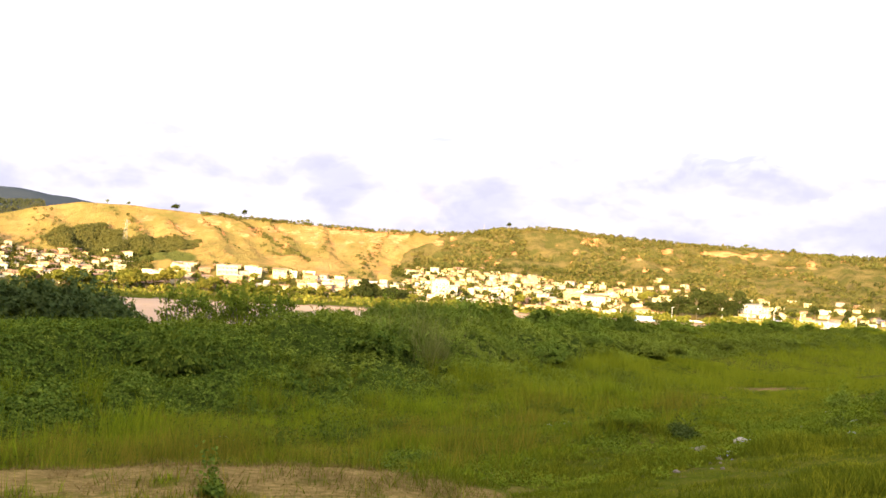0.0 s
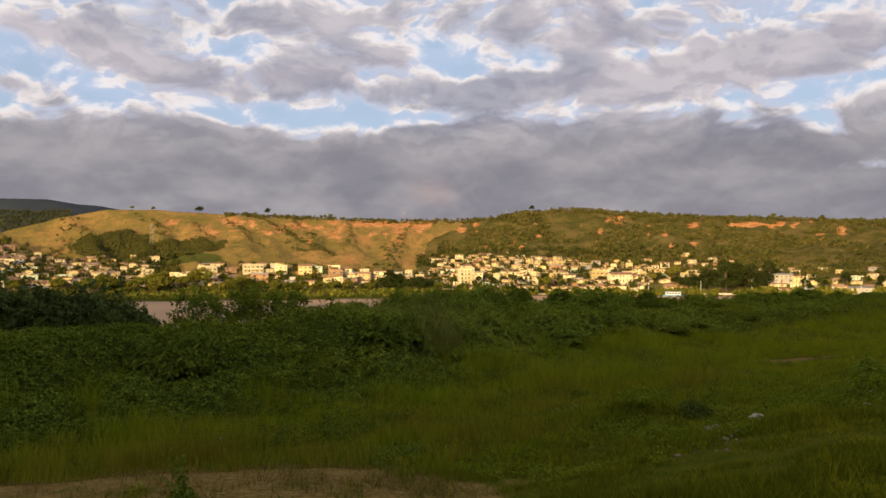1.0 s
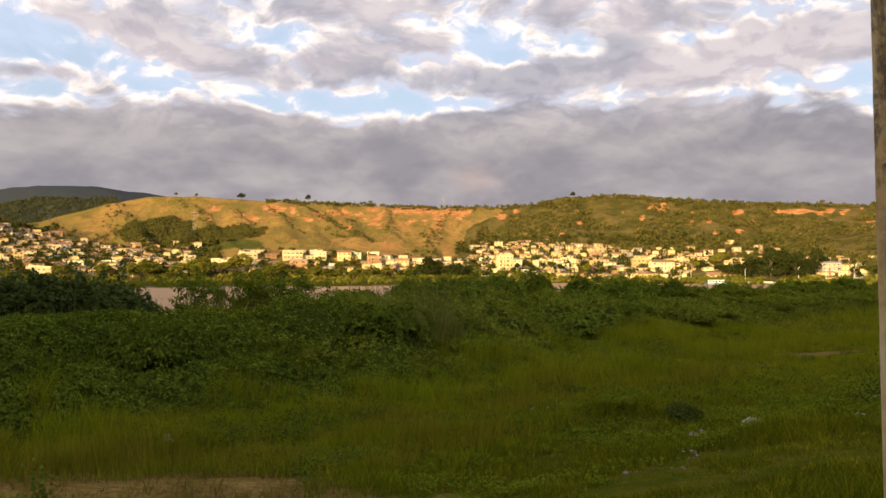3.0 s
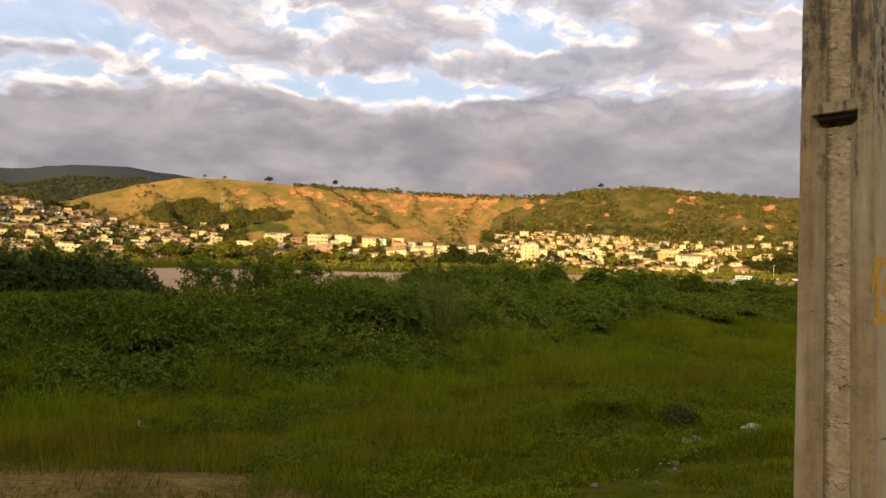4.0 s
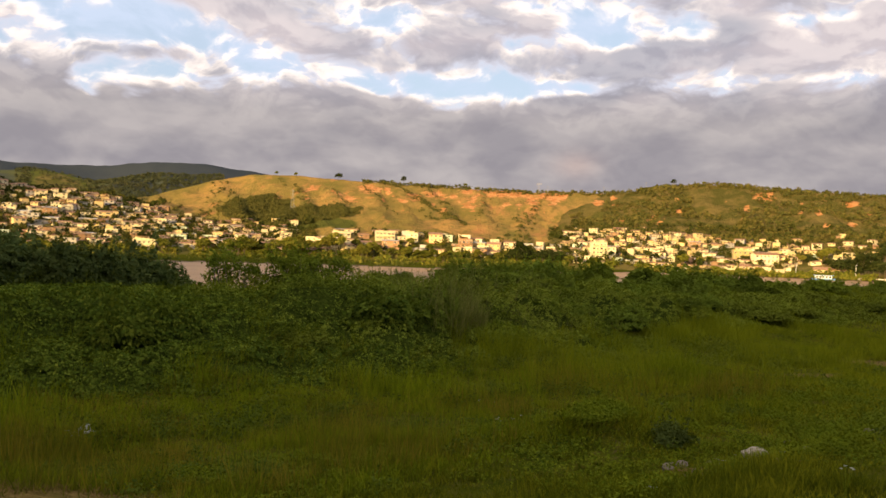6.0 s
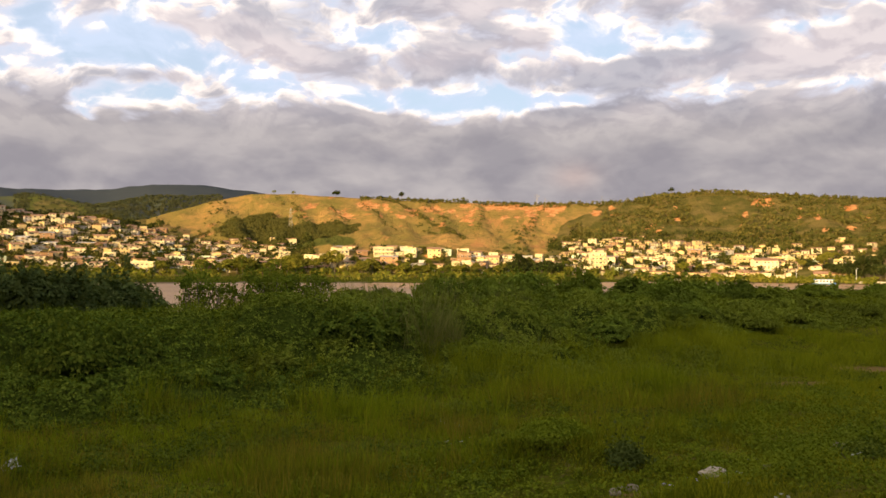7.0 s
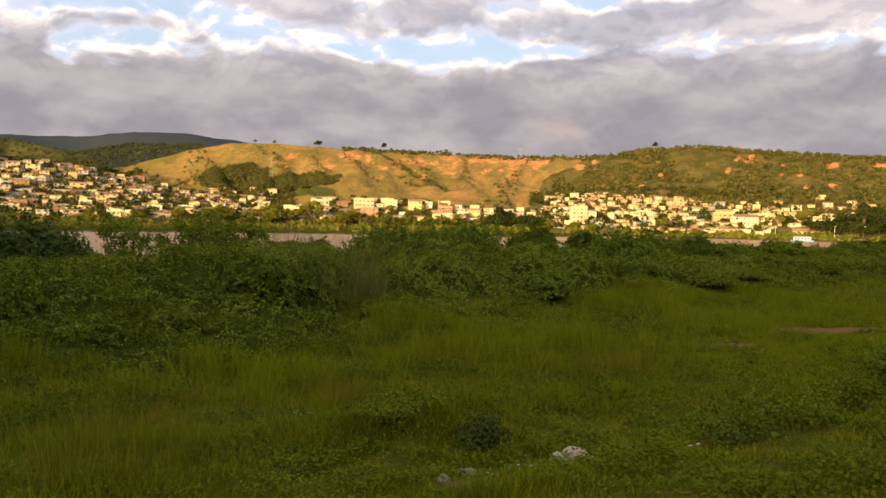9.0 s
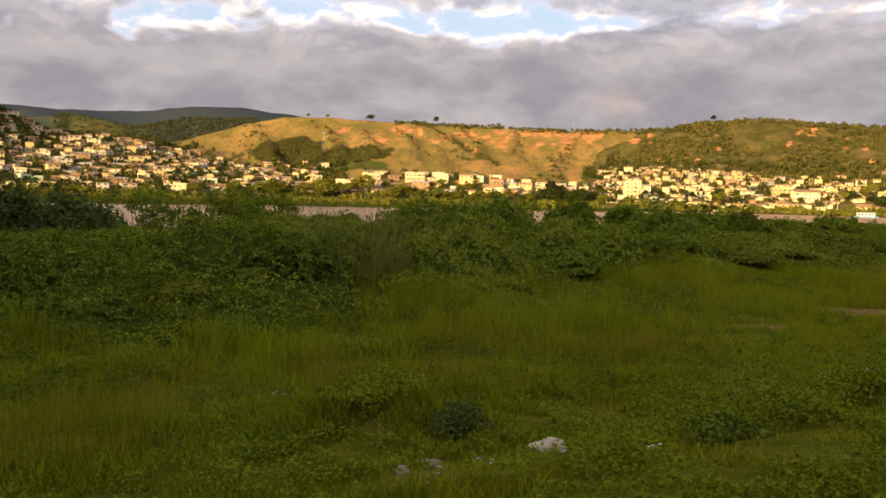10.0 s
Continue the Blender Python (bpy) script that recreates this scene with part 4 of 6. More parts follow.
def house(wide, deep, floors, roof, wall, seed, label, name="house", balcony=False, group="houses of the river town", terrace=False, annex=0.0, large=False):
    """A house facing -y at the origin, on a footing that reaches into the slope."""
    rng = random.Random(seed)
    root = tagged(new(name), label, "house", group)
    tall = 2.9 * floors

    def window(size):
        if not large:
            return part("window", WINDOWS[size], None, root)
        ob = part("window", OPEN_FRAMES[size], None, root)
        part("pane", PANES[size], None, ob, "dark window glass")
        return ob

    bm = bmesh.new()
    box(bm, (-wide / 2, -deep / 2, -4.0), (wide / 2, deep / 2, tall), 0.05)
    if floors > 1:
        box(bm, (-wide / 2 - 0.12, -deep / 2 - 0.12, 2.75), (wide / 2 + 0.12, deep / 2 + 0.12, 2.95))
    if roof == "gable":
        ridge = [bm.verts.new((s * wide / 2, 0, tall + 0.19 * deep)) for s in (-1, 1)]
        low = [[bm.verts.new((s * wide / 2, q * deep / 2, tall)) for q in (-1, 1)] for s in (-1, 1)]
        for k in (0, 1):
            bm.faces.new((low[k][0], low[k][1], ridge[k]))
    part("wall", bm, WALLS[wall], root)
    bm = bmesh.new()
    if roof == "gable":
        top, low = tall + 0.19 * deep + 0.12, tall - 0.19 * 0.6 + 0.12
        reach, e = deep / 2 + 0.6, wide / 2 + 0.5
        section = [(-reach, low), (0, top), (reach, low), (reach, low - 0.14), (0, top - 0.15), (-reach, low - 0.14)]
        ends = [[bm.verts.new((x, y, z)) for y, z in section] for x in (-e, e)]
        for k in range(6):
            bm.faces.new((ends[0][k], ends[0][(k + 1) % 6], ends[1][(k + 1) % 6], ends[1][k]))
        bm.faces.new(ends[0])
        bm.faces.new(ends[1][::-1])
        bmesh.ops.recalc_face_normals(bm, faces=bm.faces)
        part("roof", bm, TILE, root, "brown clay tile roof")
    elif roof == "shed":
        v = [bm.verts.new(p) for p in ((-wide / 2 - 0.4, -deep / 2 - 0.5, tall + 0.05), (wide / 2 + 0.4, -deep / 2 - 0.5, tall + 0.05), (wide / 2 + 0.4, deep / 2 + 0.4, tall + 1.1), (-wide / 2 - 0.4, deep / 2 + 0.4, tall + 1.1))]
        face = bm.faces.new(v)
        bmesh.ops.solidify(bm, geom=[face], thickness=0.10)
        part("roof", bm, SHEET, root, "grey corrugated sheet roof")
    else:
        box(bm, (-wide / 2 - 0.35, -deep / 2 - 0.5, tall), (wide / 2 + 0.35, deep / 2 + 0.35, tall + 0.18))
        part("roof", bm, SLAB, root, "flat concrete roof slab")
        bm = bmesh.new()
        for low, high in (((-wide / 2, -deep / 2, tall + 0.18), (wide / 2, -deep / 2 + 0.15, tall + 1.0)), ((-wide / 2, -deep / 2 + 0.15, tall + 0.18), (-wide / 2 + 0.15, deep / 2, tall + 1.0)),
                          ((wide / 2 - 0.15, -deep / 2 + 0.15, tall + 0.18), (wide / 2, deep / 2, tall + 1.0))):
            box(bm, low, high)
        if roof == "tank":
            box(bm, (wide * 0.12, 0.2, tall + 0.18), (wide * 0.42, deep * 0.4, tall + 2.3))
        part("parapet", bm, WALLS[wall], root)
    for floor in range(floors):
        slots = max(2, int(wide / 2.7))
        for k in range(slots):
            x = -wide / 2 + wide * (k + 0.5) / slots + rng.uniform(-0.15, 0.15)
            if floor == 0 and k == slots // 2:
                ob = part("door", DOOR, None, root)
                if large:
                    part("door_handle", KNOB, None, ob)
                ob.location = (x, -deep / 2, 0.05)
                continue
            ob = window(rng.choice([(1.3, 1.2), (1.3, 1.2), (0.9, 1.0), (2.0, 1.3)]))
            ob.location = (x, -deep / 2, 2.9 * floor + 1.0)
        if deep > 6.5:
            for side in (-1, 1):
                ob = window((0.9, 1.0))
                ob.matrix_basis = pose(side * wide / 2, rng.uniform(-0.2, 0.2) * deep, 2.9 * floor + 1.1, 0, 0, 90 * side)
    if terrace:
        # a roof terrace: posts and a light slab over two thirds of the top
        z, x0, x1 = tall + 0.18, -wide / 2 + 0.2, wide * 0.18
        bm = bmesh.new()
        box(bm, (x0 - 0.4, -deep / 2 - 0.3, z + 2.5), (x1 + 0.4, deep / 2, z + 2.72))
        part("terrace_roof", bm, TILE, root, "brown terrace roof")
        for k in range(4):
            x = x0 + (x1 - x0) * k / 3
            bm = bmesh.new()
            box(bm, (x - 0.14, -deep / 2 + 0.16, z), (x + 0.14, -deep / 2 + 0.44, z + 2.5))
            part("terrace_post", bm, WALLS[wall], root)
        bm = bmesh.new()
        box(bm, (x0 + 0.5, 0.4, z), (x1 - 0.3, deep / 2 - 0.2, z + 2.5))
        part("terrace_room", bm, WALLS[wall], root)
    if annex:
        side = 1 if annex > 0 else -1
        w = abs(annex)
        x0, x1 = sorted((side * wide / 2, side * (wide / 2 + w)))
        bm = bmesh.new()
        box(bm, (x0, -deep / 2 + 1.2, -4.0), (x1, deep / 2, 2.9 * max(1, floors - 1)), 0.04)
        part("annex_wall", bm, WALLS[wall], root)
        bm = bmesh.new()
        zt = 2.9 * max(1, floors - 1)
        box(bm, (x0 - (0.4 if side < 0 else 0), -deep / 2 + 0.7, zt), (x1 + (0.4 if side > 0 else 0), deep / 2 + 0.2, zt + 0.2))
        part("annex_roof", bm, TILE if floors > 2 else SLAB, root)
        for floor in range(max(1, floors - 1)):
            for k in range(max(1, int(w / 3))):
                ob = window((1.3, 1.2))
                ob.location = (x0 + w * (k + 0.5) / max(1, int(w / 3)), -deep / 2 + 1.2, 2.9 * floor + 1.0)
    if balcony:
        for floor in range(1, floors):
            bm = bmesh.new()
            z = 2.9 * floor
            box(bm, (-wide / 2 + 0.3, -deep / 2 - 1.3, z - 0.12), (wide / 2 - 0.3, -deep / 2, z))
            box(bm, (-wide / 2 + 0.3, -deep / 2 - 1.3, z), (wide / 2 - 0.3, -deep / 2 - 1.2, z + 0.95))
            for x in (-wide / 2 + 0.4, wide / 2 - 0.4, 0):
                box(bm, (x - 0.1, -deep / 2 - 1.28, z - 2.9), (x + 0.1, -deep / 2 - 1.1, z - 0.12))
            part("balcony", bm, WALLS[wall], root)
    return root


KINDS = [
    house(6.8, 6.0, 1, "gable", 0, 1, "white one-storey house with a brown tiled gable roof"),
    house(7.5, 6.0, 2, "flat", 0, 2, "white two-storey house with a flat parapet roof", balcony=True),
    house(6.5, 6.0, 2, "gable", 1, 3, "cream two-storey house with a brown tiled roof"),
    house(7.0, 6.6, 2, "shed", 3, 4, "unplastered brick two-storey house with a sheet roof"),
    house(5.6, 5.0, 1, "shed", 4, 5, "small grey plastered house with a sheet roof"),
    house(8.6, 6.6, 1, "gable", 1, 6, "long cream house with a tiled gable roof"),
    house(6.6, 6.0, 3, "flat", 0, 7, "white three-storey house with slab floors", balcony=True),
    house(7.0, 6.0, 1, "flat", 2, 8, "salmon house with a flat slab roof"),
    house(6.0, 5.6, 2, "tank", 5, 9, "ochre two-storey house with a rooftop water tank"),
    house(6.6, 6.0, 1, "gable", 3, 10, "bare brick house with a tiled gable roof"),
    house(7.2, 6.6, 2, "gable", 0, 11, "white two-storey house with a tiled gable roof"),
    house(5.6, 5.2, 1, "flat", 6, 12, "pale green house with a flat roof"),
    house(9.0, 6.6, 1, "shed", 1, 13, "wide cream house with a grey sheet roof"),
]
# which kinds are common
COMMON = [0, 0, 0, 0, 1, 1, 2, 3, 4, 4, 5, 5, 5, 5, 7, 8, 9, 10, 10, 11, 12, 12, 12]


def place_house(root, az, r, turn=0.0, sink=0.0):
    p = bearing(az, r)
    root.matrix_world = Matrix.Translation(p - Vector((0, 0, sink))) @ pose(0, 0, 0, 0, 0, -az + turn)
    return root


# houses that stand out, each by itself: size, storeys, roof, wall, azimuth, distance
place_house(house(11, 10, 4, "tank", 0, 21, "tall white apartment block with balconies", "apartment_block", True, annex=7, large=True), 1.5, 628, 12, 0.5)
place_house(house(15, 9, 2, "flat", 0, 22, "broad white two-storey house near the river edge", terrace=True, large=True), -29.0, 607, -6)
place_house(house(13, 8, 2, "flat", 0, 23, "large white house with a veranda on the bank", terrace=True, annex=-8, large=True), -16.2, 632, 10, 1.6)
place_house(house(15, 8, 2, "flat", 0, 24, "large white two-storey house on the bank", balcony=True, annex=9, large=True), -13.2, 634, 4, 1.6)
place_house(house(9, 8, 2, "flat", 0, 25, "white two-storey house with a slab roof", balcony=True, terrace=True, large=True), -11.3, 634, -4, 1.6)
place_house(house(10, 8, 2, "gable", 1, 26, "cream two-storey house with a tiled roof", annex=5, large=True), -9.7, 636, 6, 1.6)
place_house(house(11, 8, 2, "flat", 3, 27, "unfinished brick house with a roof terrace", balcony=True, terrace=True, annex=-5, large=True), -7.6, 630, 0, 1.6)
place_house(house(10, 8, 2, "gable", 1, 28, "cream house with a tiled roof by the trees", large=True), -5.6, 632, -8, 1.6)
place_house(house(8, 7, 2, "flat", 0, 29, "white two-storey house beside a round tree", large=True), -4.2, 626, 0, 1.6)
place_house(house(17, 9, 2, "gable", 0, 30, "long white hall with a tiled roof", large=True), 12.1, 640, 22)
place_house(house(13, 9, 2, "flat", 5, 31, "yellow two-storey house beside a long hall", large=True), 10.7, 652, 10)
place_house(house(19, 9, 1, "gable", 1, 32, "long low cream house near the water", large=True), 15.9, 612, 6)
place_house(house(18, 8, 2, "shed", 4, 33, "long grey two-storey building among dark trees", large=True), 22.3, 640, -4)
place_house(house(16, 8, 1, "shed", 4, 34, "low grey shed on the river bank", large=True), 27.0, 612, 0)
rng = random.Random(8)
taken = [(bearing(a, r).x, bearing(a, r).y, 12) for a, r in ((1.5, 628), (-29, 607), (-16.2, 632), (-13.2, 634), (-11.3, 634), (-9.7, 636), (-7.6, 630), (-5.6, 632), (-4.2, 626), (12.1, 640), (10.7, 652), (15.9, 612), (22.3, 640), (27, 612))]
# quarters: azimuths, distances, number, spacing, whether they are single things
QUARTERS = [(-44, -36, 608, 700, 30, 8.0, True), (-36, -28, 612, 705, 34, 8.2, True), (-28, -20, 610, 690, 36, 8.2, True), (-20, -16, 610, 640, 10, 9.0, True), (-16.5, -4, 606, 646, 36, 7.6, True),
            (-3.6, -1.0, 640, 680, 7, 9.0, True), (-0.8, 4.5, 608, 700, 36, 7.4, True), (4.5, 9.5, 604, 700, 48, 7.2, True), (9.5, 14.0, 604, 690, 30, 8.0, True), (13.5, 18.5, 640, 690, 14, 8.5, True),
            (20.5, 31, 610, 660, 34, 8.5, True),
            (-44, -36, 690, 850, 120, 6.4, False), (-36, -28, 690, 790, 104, 6.4, False), (-28, -19.5, 670, 745, 64, 6.4, False), (-44, -20, 606, 690, 70, 5.8, False), (-0.8, 4.5, 690, 755, 42, 7.2, False), (4.5, 9.5, 690, 742, 36, 7.0, False),
            (9.5, 14.0, 680, 735, 22, 7.6, False), (14, 19.5, 690, 750, 14, 9.0, False), (20.5, 33, 640, 700, 22, 9.0, False)]
spare, upper = set(range(len(KINDS))), []
for a0, a1, r0, r1, count, gap, single in QUARTERS:
    placed = 0
    for _ in range(count * 30):
        if placed == count:
            break
        az, r = rng.uniform(a0, a1), r0 + (r1 - r0) * rng.random()
        p = bearing(az, r)
        if any((p.x - x) ** 2 + (p.y - y) ** 2 < (0.5 * (gap + d)) ** 2 for x, y, d in taken):
            continue
        taken.append((p.x, p.y, gap))
        placed += 1
        k = rng.choice(COMMON)
        turn = rng.choice([0, 0, 8, -10, 20, -22, 90, -80, 40]) + rng.uniform(-6, 6)
        s = rng.uniform(0.68, 0.94) if az > -4 else rng.uniform(0.85, 1.12)
        m = Matrix.Translation(p) @ pose(0, 0, 0, 0, 0, -az + turn) @ Matrix.Diagonal((s * rng.uniform(0.95, 1.4), s, s * rng.uniform(0.72, 0.95), 1))
        if not single:
            upper.append((m, rng.randrange(1000)))
        elif k in spare:
            spare.discard(k)
            KINDS[k].matrix_world = m
        else:
            copy_thing(KINDS[k], m)
for k in spare:
    place_house(KINDS[k], 30 + 0.9 * k, 690)


def upper_houses(places):
    """The small houses higher up the slopes, past those that can be told apart: walls, roofs and openings in one mesh."""
    bm = bmesh.new()
    mats = [WALLS[0], WALLS[1], WALLS[3], WALLS[4], TILE, SLAB, PANE]
    for m, seed in places:
        r = random.Random(seed)
        w, d, h = r.uniform(5, 8.5), r.uniform(4.5, 6), r.choice([2.7, 2.7, 2.9, 3.1, 5.2])
        wall, roof = r.choice([0, 0, 1, 1, 1, 2, 3]), r.choice([4, 4, 5])
        start = len(bm.faces)
        box(bm, (-w / 2, -d / 2, -3.5), (w / 2, d / 2, h))
        bm.faces.ensure_lookup_table()
        for f in bm.faces[start:]:
            f.material_index = wall
        start = len(bm.faces)
        if roof == 4:
            top = h + 0.2 * d
            v = [bm.verts.new(p) for p in ((-w / 2 - 0.4, -d / 2 - 0.4, h - 0.05), (w / 2 + 0.4, -d / 2 - 0.4, h - 0.05), (w / 2 + 0.4, d / 2 + 0.4, h - 0.05), (-w / 2 - 0.4, d / 2 + 0.4, h - 0.05),
                                          (-w / 2 - 0.4, 0, top), (w / 2 + 0.4, 0, top))]
            for f in ((0, 1, 5, 4), (2, 3, 4, 5), (0, 4, 3), (1, 2, 5), (3, 2, 1, 0)):
                bm.faces.new([v[k] for k in f])
        else:
            box(bm, (-w / 2 - 0.3, -d / 2 - 0.4, h), (w / 2 + 0.3, d / 2 + 0.3, h + 0.2))
        bm.faces.ensure_lookup_table()
        for f in bm.faces[start:]:
            f.material_index = roof
        start = len(bm.faces)
        for z in ([1.0] if h < 4 else [1.0, 3.8]):
            for x in (-w * 0.28, w * 0.24):
                box(bm, (x - 0.55, -d / 2 - 0.03, z), (x + 0.55, -d / 2 + 0.1, z + 1.1))
        bm.faces.ensure_lookup_table()
        for f in bm.faces[start:]:
            f.material_index = 6
        bm.verts.ensure_lookup_table()
        fresh_verts = {v for v in bm.verts if not v.tag}
        bmesh.ops.transform(bm, matrix=m, verts=list(fresh_verts))
        for v in fresh_verts:
            v.tag = True
    mesh = bpy.data.meshes.new("hillside_houses")
    bm.to_mesh(mesh)
    bm.free()
    for mat in mats:
        mesh.materials.append(mat)
    tagged(new("hillside_houses", mesh), "small houses crowded up the town slopes", "houses", kind="stuff")


upper_houses(upper)


# ---- trees and scrub across the river ----
def tree(kind_seed, tall, spread, count, leaf, label, mat, name="tree", group="trees of the far bank", lobes=9, stem=0.28, bare=0.3, category="tree"):
    rng = np.random.default_rng(kind_seed)
    root = tagged(new(name), label, category, group)
    bm = bmesh.new()
    bend = rng.uniform(-0.06, 0.06, 2) * tall
    top = (bend[0], bend[1], tall * 0.62)
    tube(bm, [(0, 0, -0.6), (bend[0] * 0.3, bend[1] * 0.3, tall * 0.3), top], [tall * 0.035, tall * 0.026, tall * 0.012], 6)
    ovals = []
    for k in range(lobes):
        a = 2 * math.pi * (k + rng.uniform(-0.3, 0.3)) / lobes
        d = spread * rng.uniform(0.25, 0.68) if k else 0.0
        z = tall * rng.uniform(bare + 0.22, 0.82) if k else tall * 0.84
        size = spread * rng.uniform(0.30, 0.50)
        c = (d * math.cos(a) + bend[0], d * math.sin(a) + bend[1], z)
        ovals.append((c, (size, size, size * rng.uniform(0.55, 0.8))))
        start = (bend[0] * 0.5, bend[1] * 0.5, tall * rng.uniform(bare, 0.5))
        tube(bm, [start, tuple((s + q) / 2 + 0.05 * tall * v for s, q, v in zip(start, c, (0, 0, 1))), c], [tall * 0.014, tall * 0.009, tall * 0.003], 4)
    part("trunk", bm, BARK, root)
    at, out = lobes_points(ovals, count, rng, depth=0.5)
    out = out / np.linalg.norm(out, axis=1, keepdims=True) + 0.7 * rng.normal(size=(count, 3))
    part("crown", mesh_of("crown", *leaf_arrays(at, out, leaf, leaf * 0.8, rng), mat), None, root)
    return root


FAR_TREES = [tree(41, 7.0, 4.2, 520, 0.85, "rounded green tree among houses", FARLEAF),
             tree(42, 9.0, 4.6, 640, 0.95, "broad leafy tree on the river bank", FARLEAF),
             tree(43, 5.0, 3.2, 380, 0.75, "low bushy tree on the slope", FARLEAF),
             tree(44, 10.5, 4.0, 620, 0.90, "tall dark green tree", FARDARK),
             tree(45, 6.0, 5.2, 560, 0.90, "spreading dark tree by the water", FARDARK)]
fresh = set(range(len(FAR_TREES)))


def plant(kind, az, r, size=1.0):
    p = bearing(az, r, -0.1)
    m = Matrix.Translation(p) @ pose(0, 0, 0, 0, 0, rng.uniform(0, 360)) @ Matrix.Diagonal((size, size, size * rng.uniform(0.85, 1.15), 1))
    if kind in fresh:
        fresh.discard(kind)
        FAR_TREES[kind].matrix_world = m
    else:
        ob = copy_thing(FAR_TREES[kind], Matrix())
        ob.matrix_basis = m


# rows of trees: azimuths, distances, number, kinds, size
for a0, a1, r0, r1, count, kinds, size in (
        (-20, -16.4, 598, 608, 16, (1, 1, 0), 1.45), (-24, -20, 600, 612, 10, (1, 0, 2), 0.9), (-28, -24, 600, 612, 8, (0, 2), 0.8), (-42, -29, 598, 612, 22, (0, 2, 4), 0.8),
        (-16, -9, 596, 606, 34, (0, 1, 2, 1), 0.95), (-28, -19, 594, 604, 20, (1, 0, 1), 1.1), (-9, -4, 598, 606, 14, (1, 4, 0), 0.8), (-4.4, -0.6, 597, 612, 22, (4, 3, 4), 1.25), (-0.5, 1.4, 600, 612, 6, (4, 0), 0.8),
        (2.5, 9, 598, 606, 10, (4, 2), 0.7), (7, 8.4, 606, 625, 5, (3, 1), 0.9), (13.2, 16, 640, 660, 10, (1, 4), 0.9), (16.5, 22, 603, 650, 40, (3, 4, 4), 1.4), (23, 33, 604, 640, 26, (3, 4, 0), 0.8),
        (-30, -19, 612, 640, 18, (0, 2, 3), 0.7), (-1, 13, 615, 650, 22, (0, 2, 3), 0.62), (13, 22, 650, 700, 16, (2, 0, 3), 0.8),
        (-6.4, -5.6, 618, 626, 2, (4,), 0.9), (-17.5, -4.5, 608, 622, 22, (0, 1, 2), 0.72), (-3.4, -2.9, 612, 620, 2, (1,), 1.0)):
    for _ in range(count):
        for _try in range(12):
            az, r = rng.uniform(a0, a1), rng.uniform(r0, r1)
            p = bearing(az, r)
            if all((p.x - x) ** 2 + (p.y - y) ** 2 > (0.5 * d + 0.8) ** 2 for x, y, d in taken):
                break
        plant(rng.choice(kinds), az, r, size * rng.uniform(0.75, 1.25))
# single trees along the crest
for az, kind, size in ((-20.9, 2, 0.9), (-19.6, 2, 0.9), (-16.7, 4, 1.1), (-13.6, 4, 0.7), (-13.0, 2, 0.8), (-12.2, 3, 0.95), (-11.7, 2, 0.8), (-8.3, 2, 0.8), (-7.9, 0, 0.75), (-7.2, 2, 0.6), (-5.4, 2, 0.5),
                       (6.2, 3, 0.8), (5.8, 2, 0.7), (8.1, 0, 0.6), (9.0, 2, 0.8), (10.2, 2, 0.7), (12.6, 2, 0.7), (22.0, 0, 0.8), (22.5, 2, 0.8), (24.9, 1, 0.7), (26.3, 2, 0.7)):
    plant(kind, az, float(np.interp(az, FAR_AZ, CREST_R)) + rng.uniform(-4, 6), size)


def scrub(name, label, spots, leaf, mat, seed, tall=1.0):
    """Bushes too many to count: clumps of leaves over given places, one mesh."""
    rng = np.random.default_rng(seed)
    P, S = np.array([s[:2] for s in spots]), np.array([s[2] for s in spots])
    Z = height(P[:, 0], P[:, 1])
    per = 20
    c = np.repeat(np.column_stack([P, Z + 0.25 * S * tall]), per, 0)
    s = np.repeat(S, per)[:, None]
    d = rng.normal(size=(len(c), 3))
    d /= np.linalg.norm(d, axis=1, keepdims=True)
    d[:, 2] = np.abs(d[:, 2])
    at = c + d * s * np.array([0.55, 0.55, 0.5 * tall]) * rng.uniform(0.5, 1.1, (len(c), 1))
    verts, faces = leaf_arrays(at, d + 0.6 * rng.normal(size=d.shape), leaf * s * 1.15, leaf * s * 1.05, rng, simple=True)
    tagged(new(name, mesh_of(name, verts, faces, mat)), label, "scrub", kind="stuff")


nrng = np.random.default_rng(3)
spots = []
for _ in range(7500):
    az = nrng.uniform(0.0, 33) if nrng.random() < 0.86 else nrng.uniform(-3, 1.5)
    t = nrng.random()
    r0, r1 = float(np.interp(az, FAR_AZ, TOWN_R)), float(np.interp(az, FAR_AZ, CREST_R))
    r = r0 - 20 + (r1 - r0 + 34) * t
    x, y = r * math.sin(radians(az)), r * math.cos(radians(az))
    if float(fbm(np.array(x / 45), np.array(y / 45), 51)) > -0.02 + 0.10 * (az < 1.5) and az > -2.2 + 3.6 * t:
        spots.append((x, y, 1.1 + 3.6 * nrng.random() ** 2))
for _ in range(900):                      # along the crest and in the gullies of the pasture hill
    az = nrng.uniform(-15, 30)
    r = float(np.interp(az, FAR_AZ, CREST_R)) + nrng.uniform(-10, 8)
    spots.append((r * math.sin(radians(az)), r * math.cos(radians(az)), nrng.uniform(1.6, 3.6)))
for _ in range(2600):
    az = nrng.uniform(-29, 0)
    r = nrng.uniform(650, 925)
    x, y = r * math.sin(radians(az)), r * math.cos(radians(az))
    if float(fbm(np.array(az / 2.3 + 0.004 * r), np.array(r / 260), 11)) > 0.17 and nrng.random() < 0.6:
        spots.append((x, y, nrng.uniform(1.2, 3.0)))
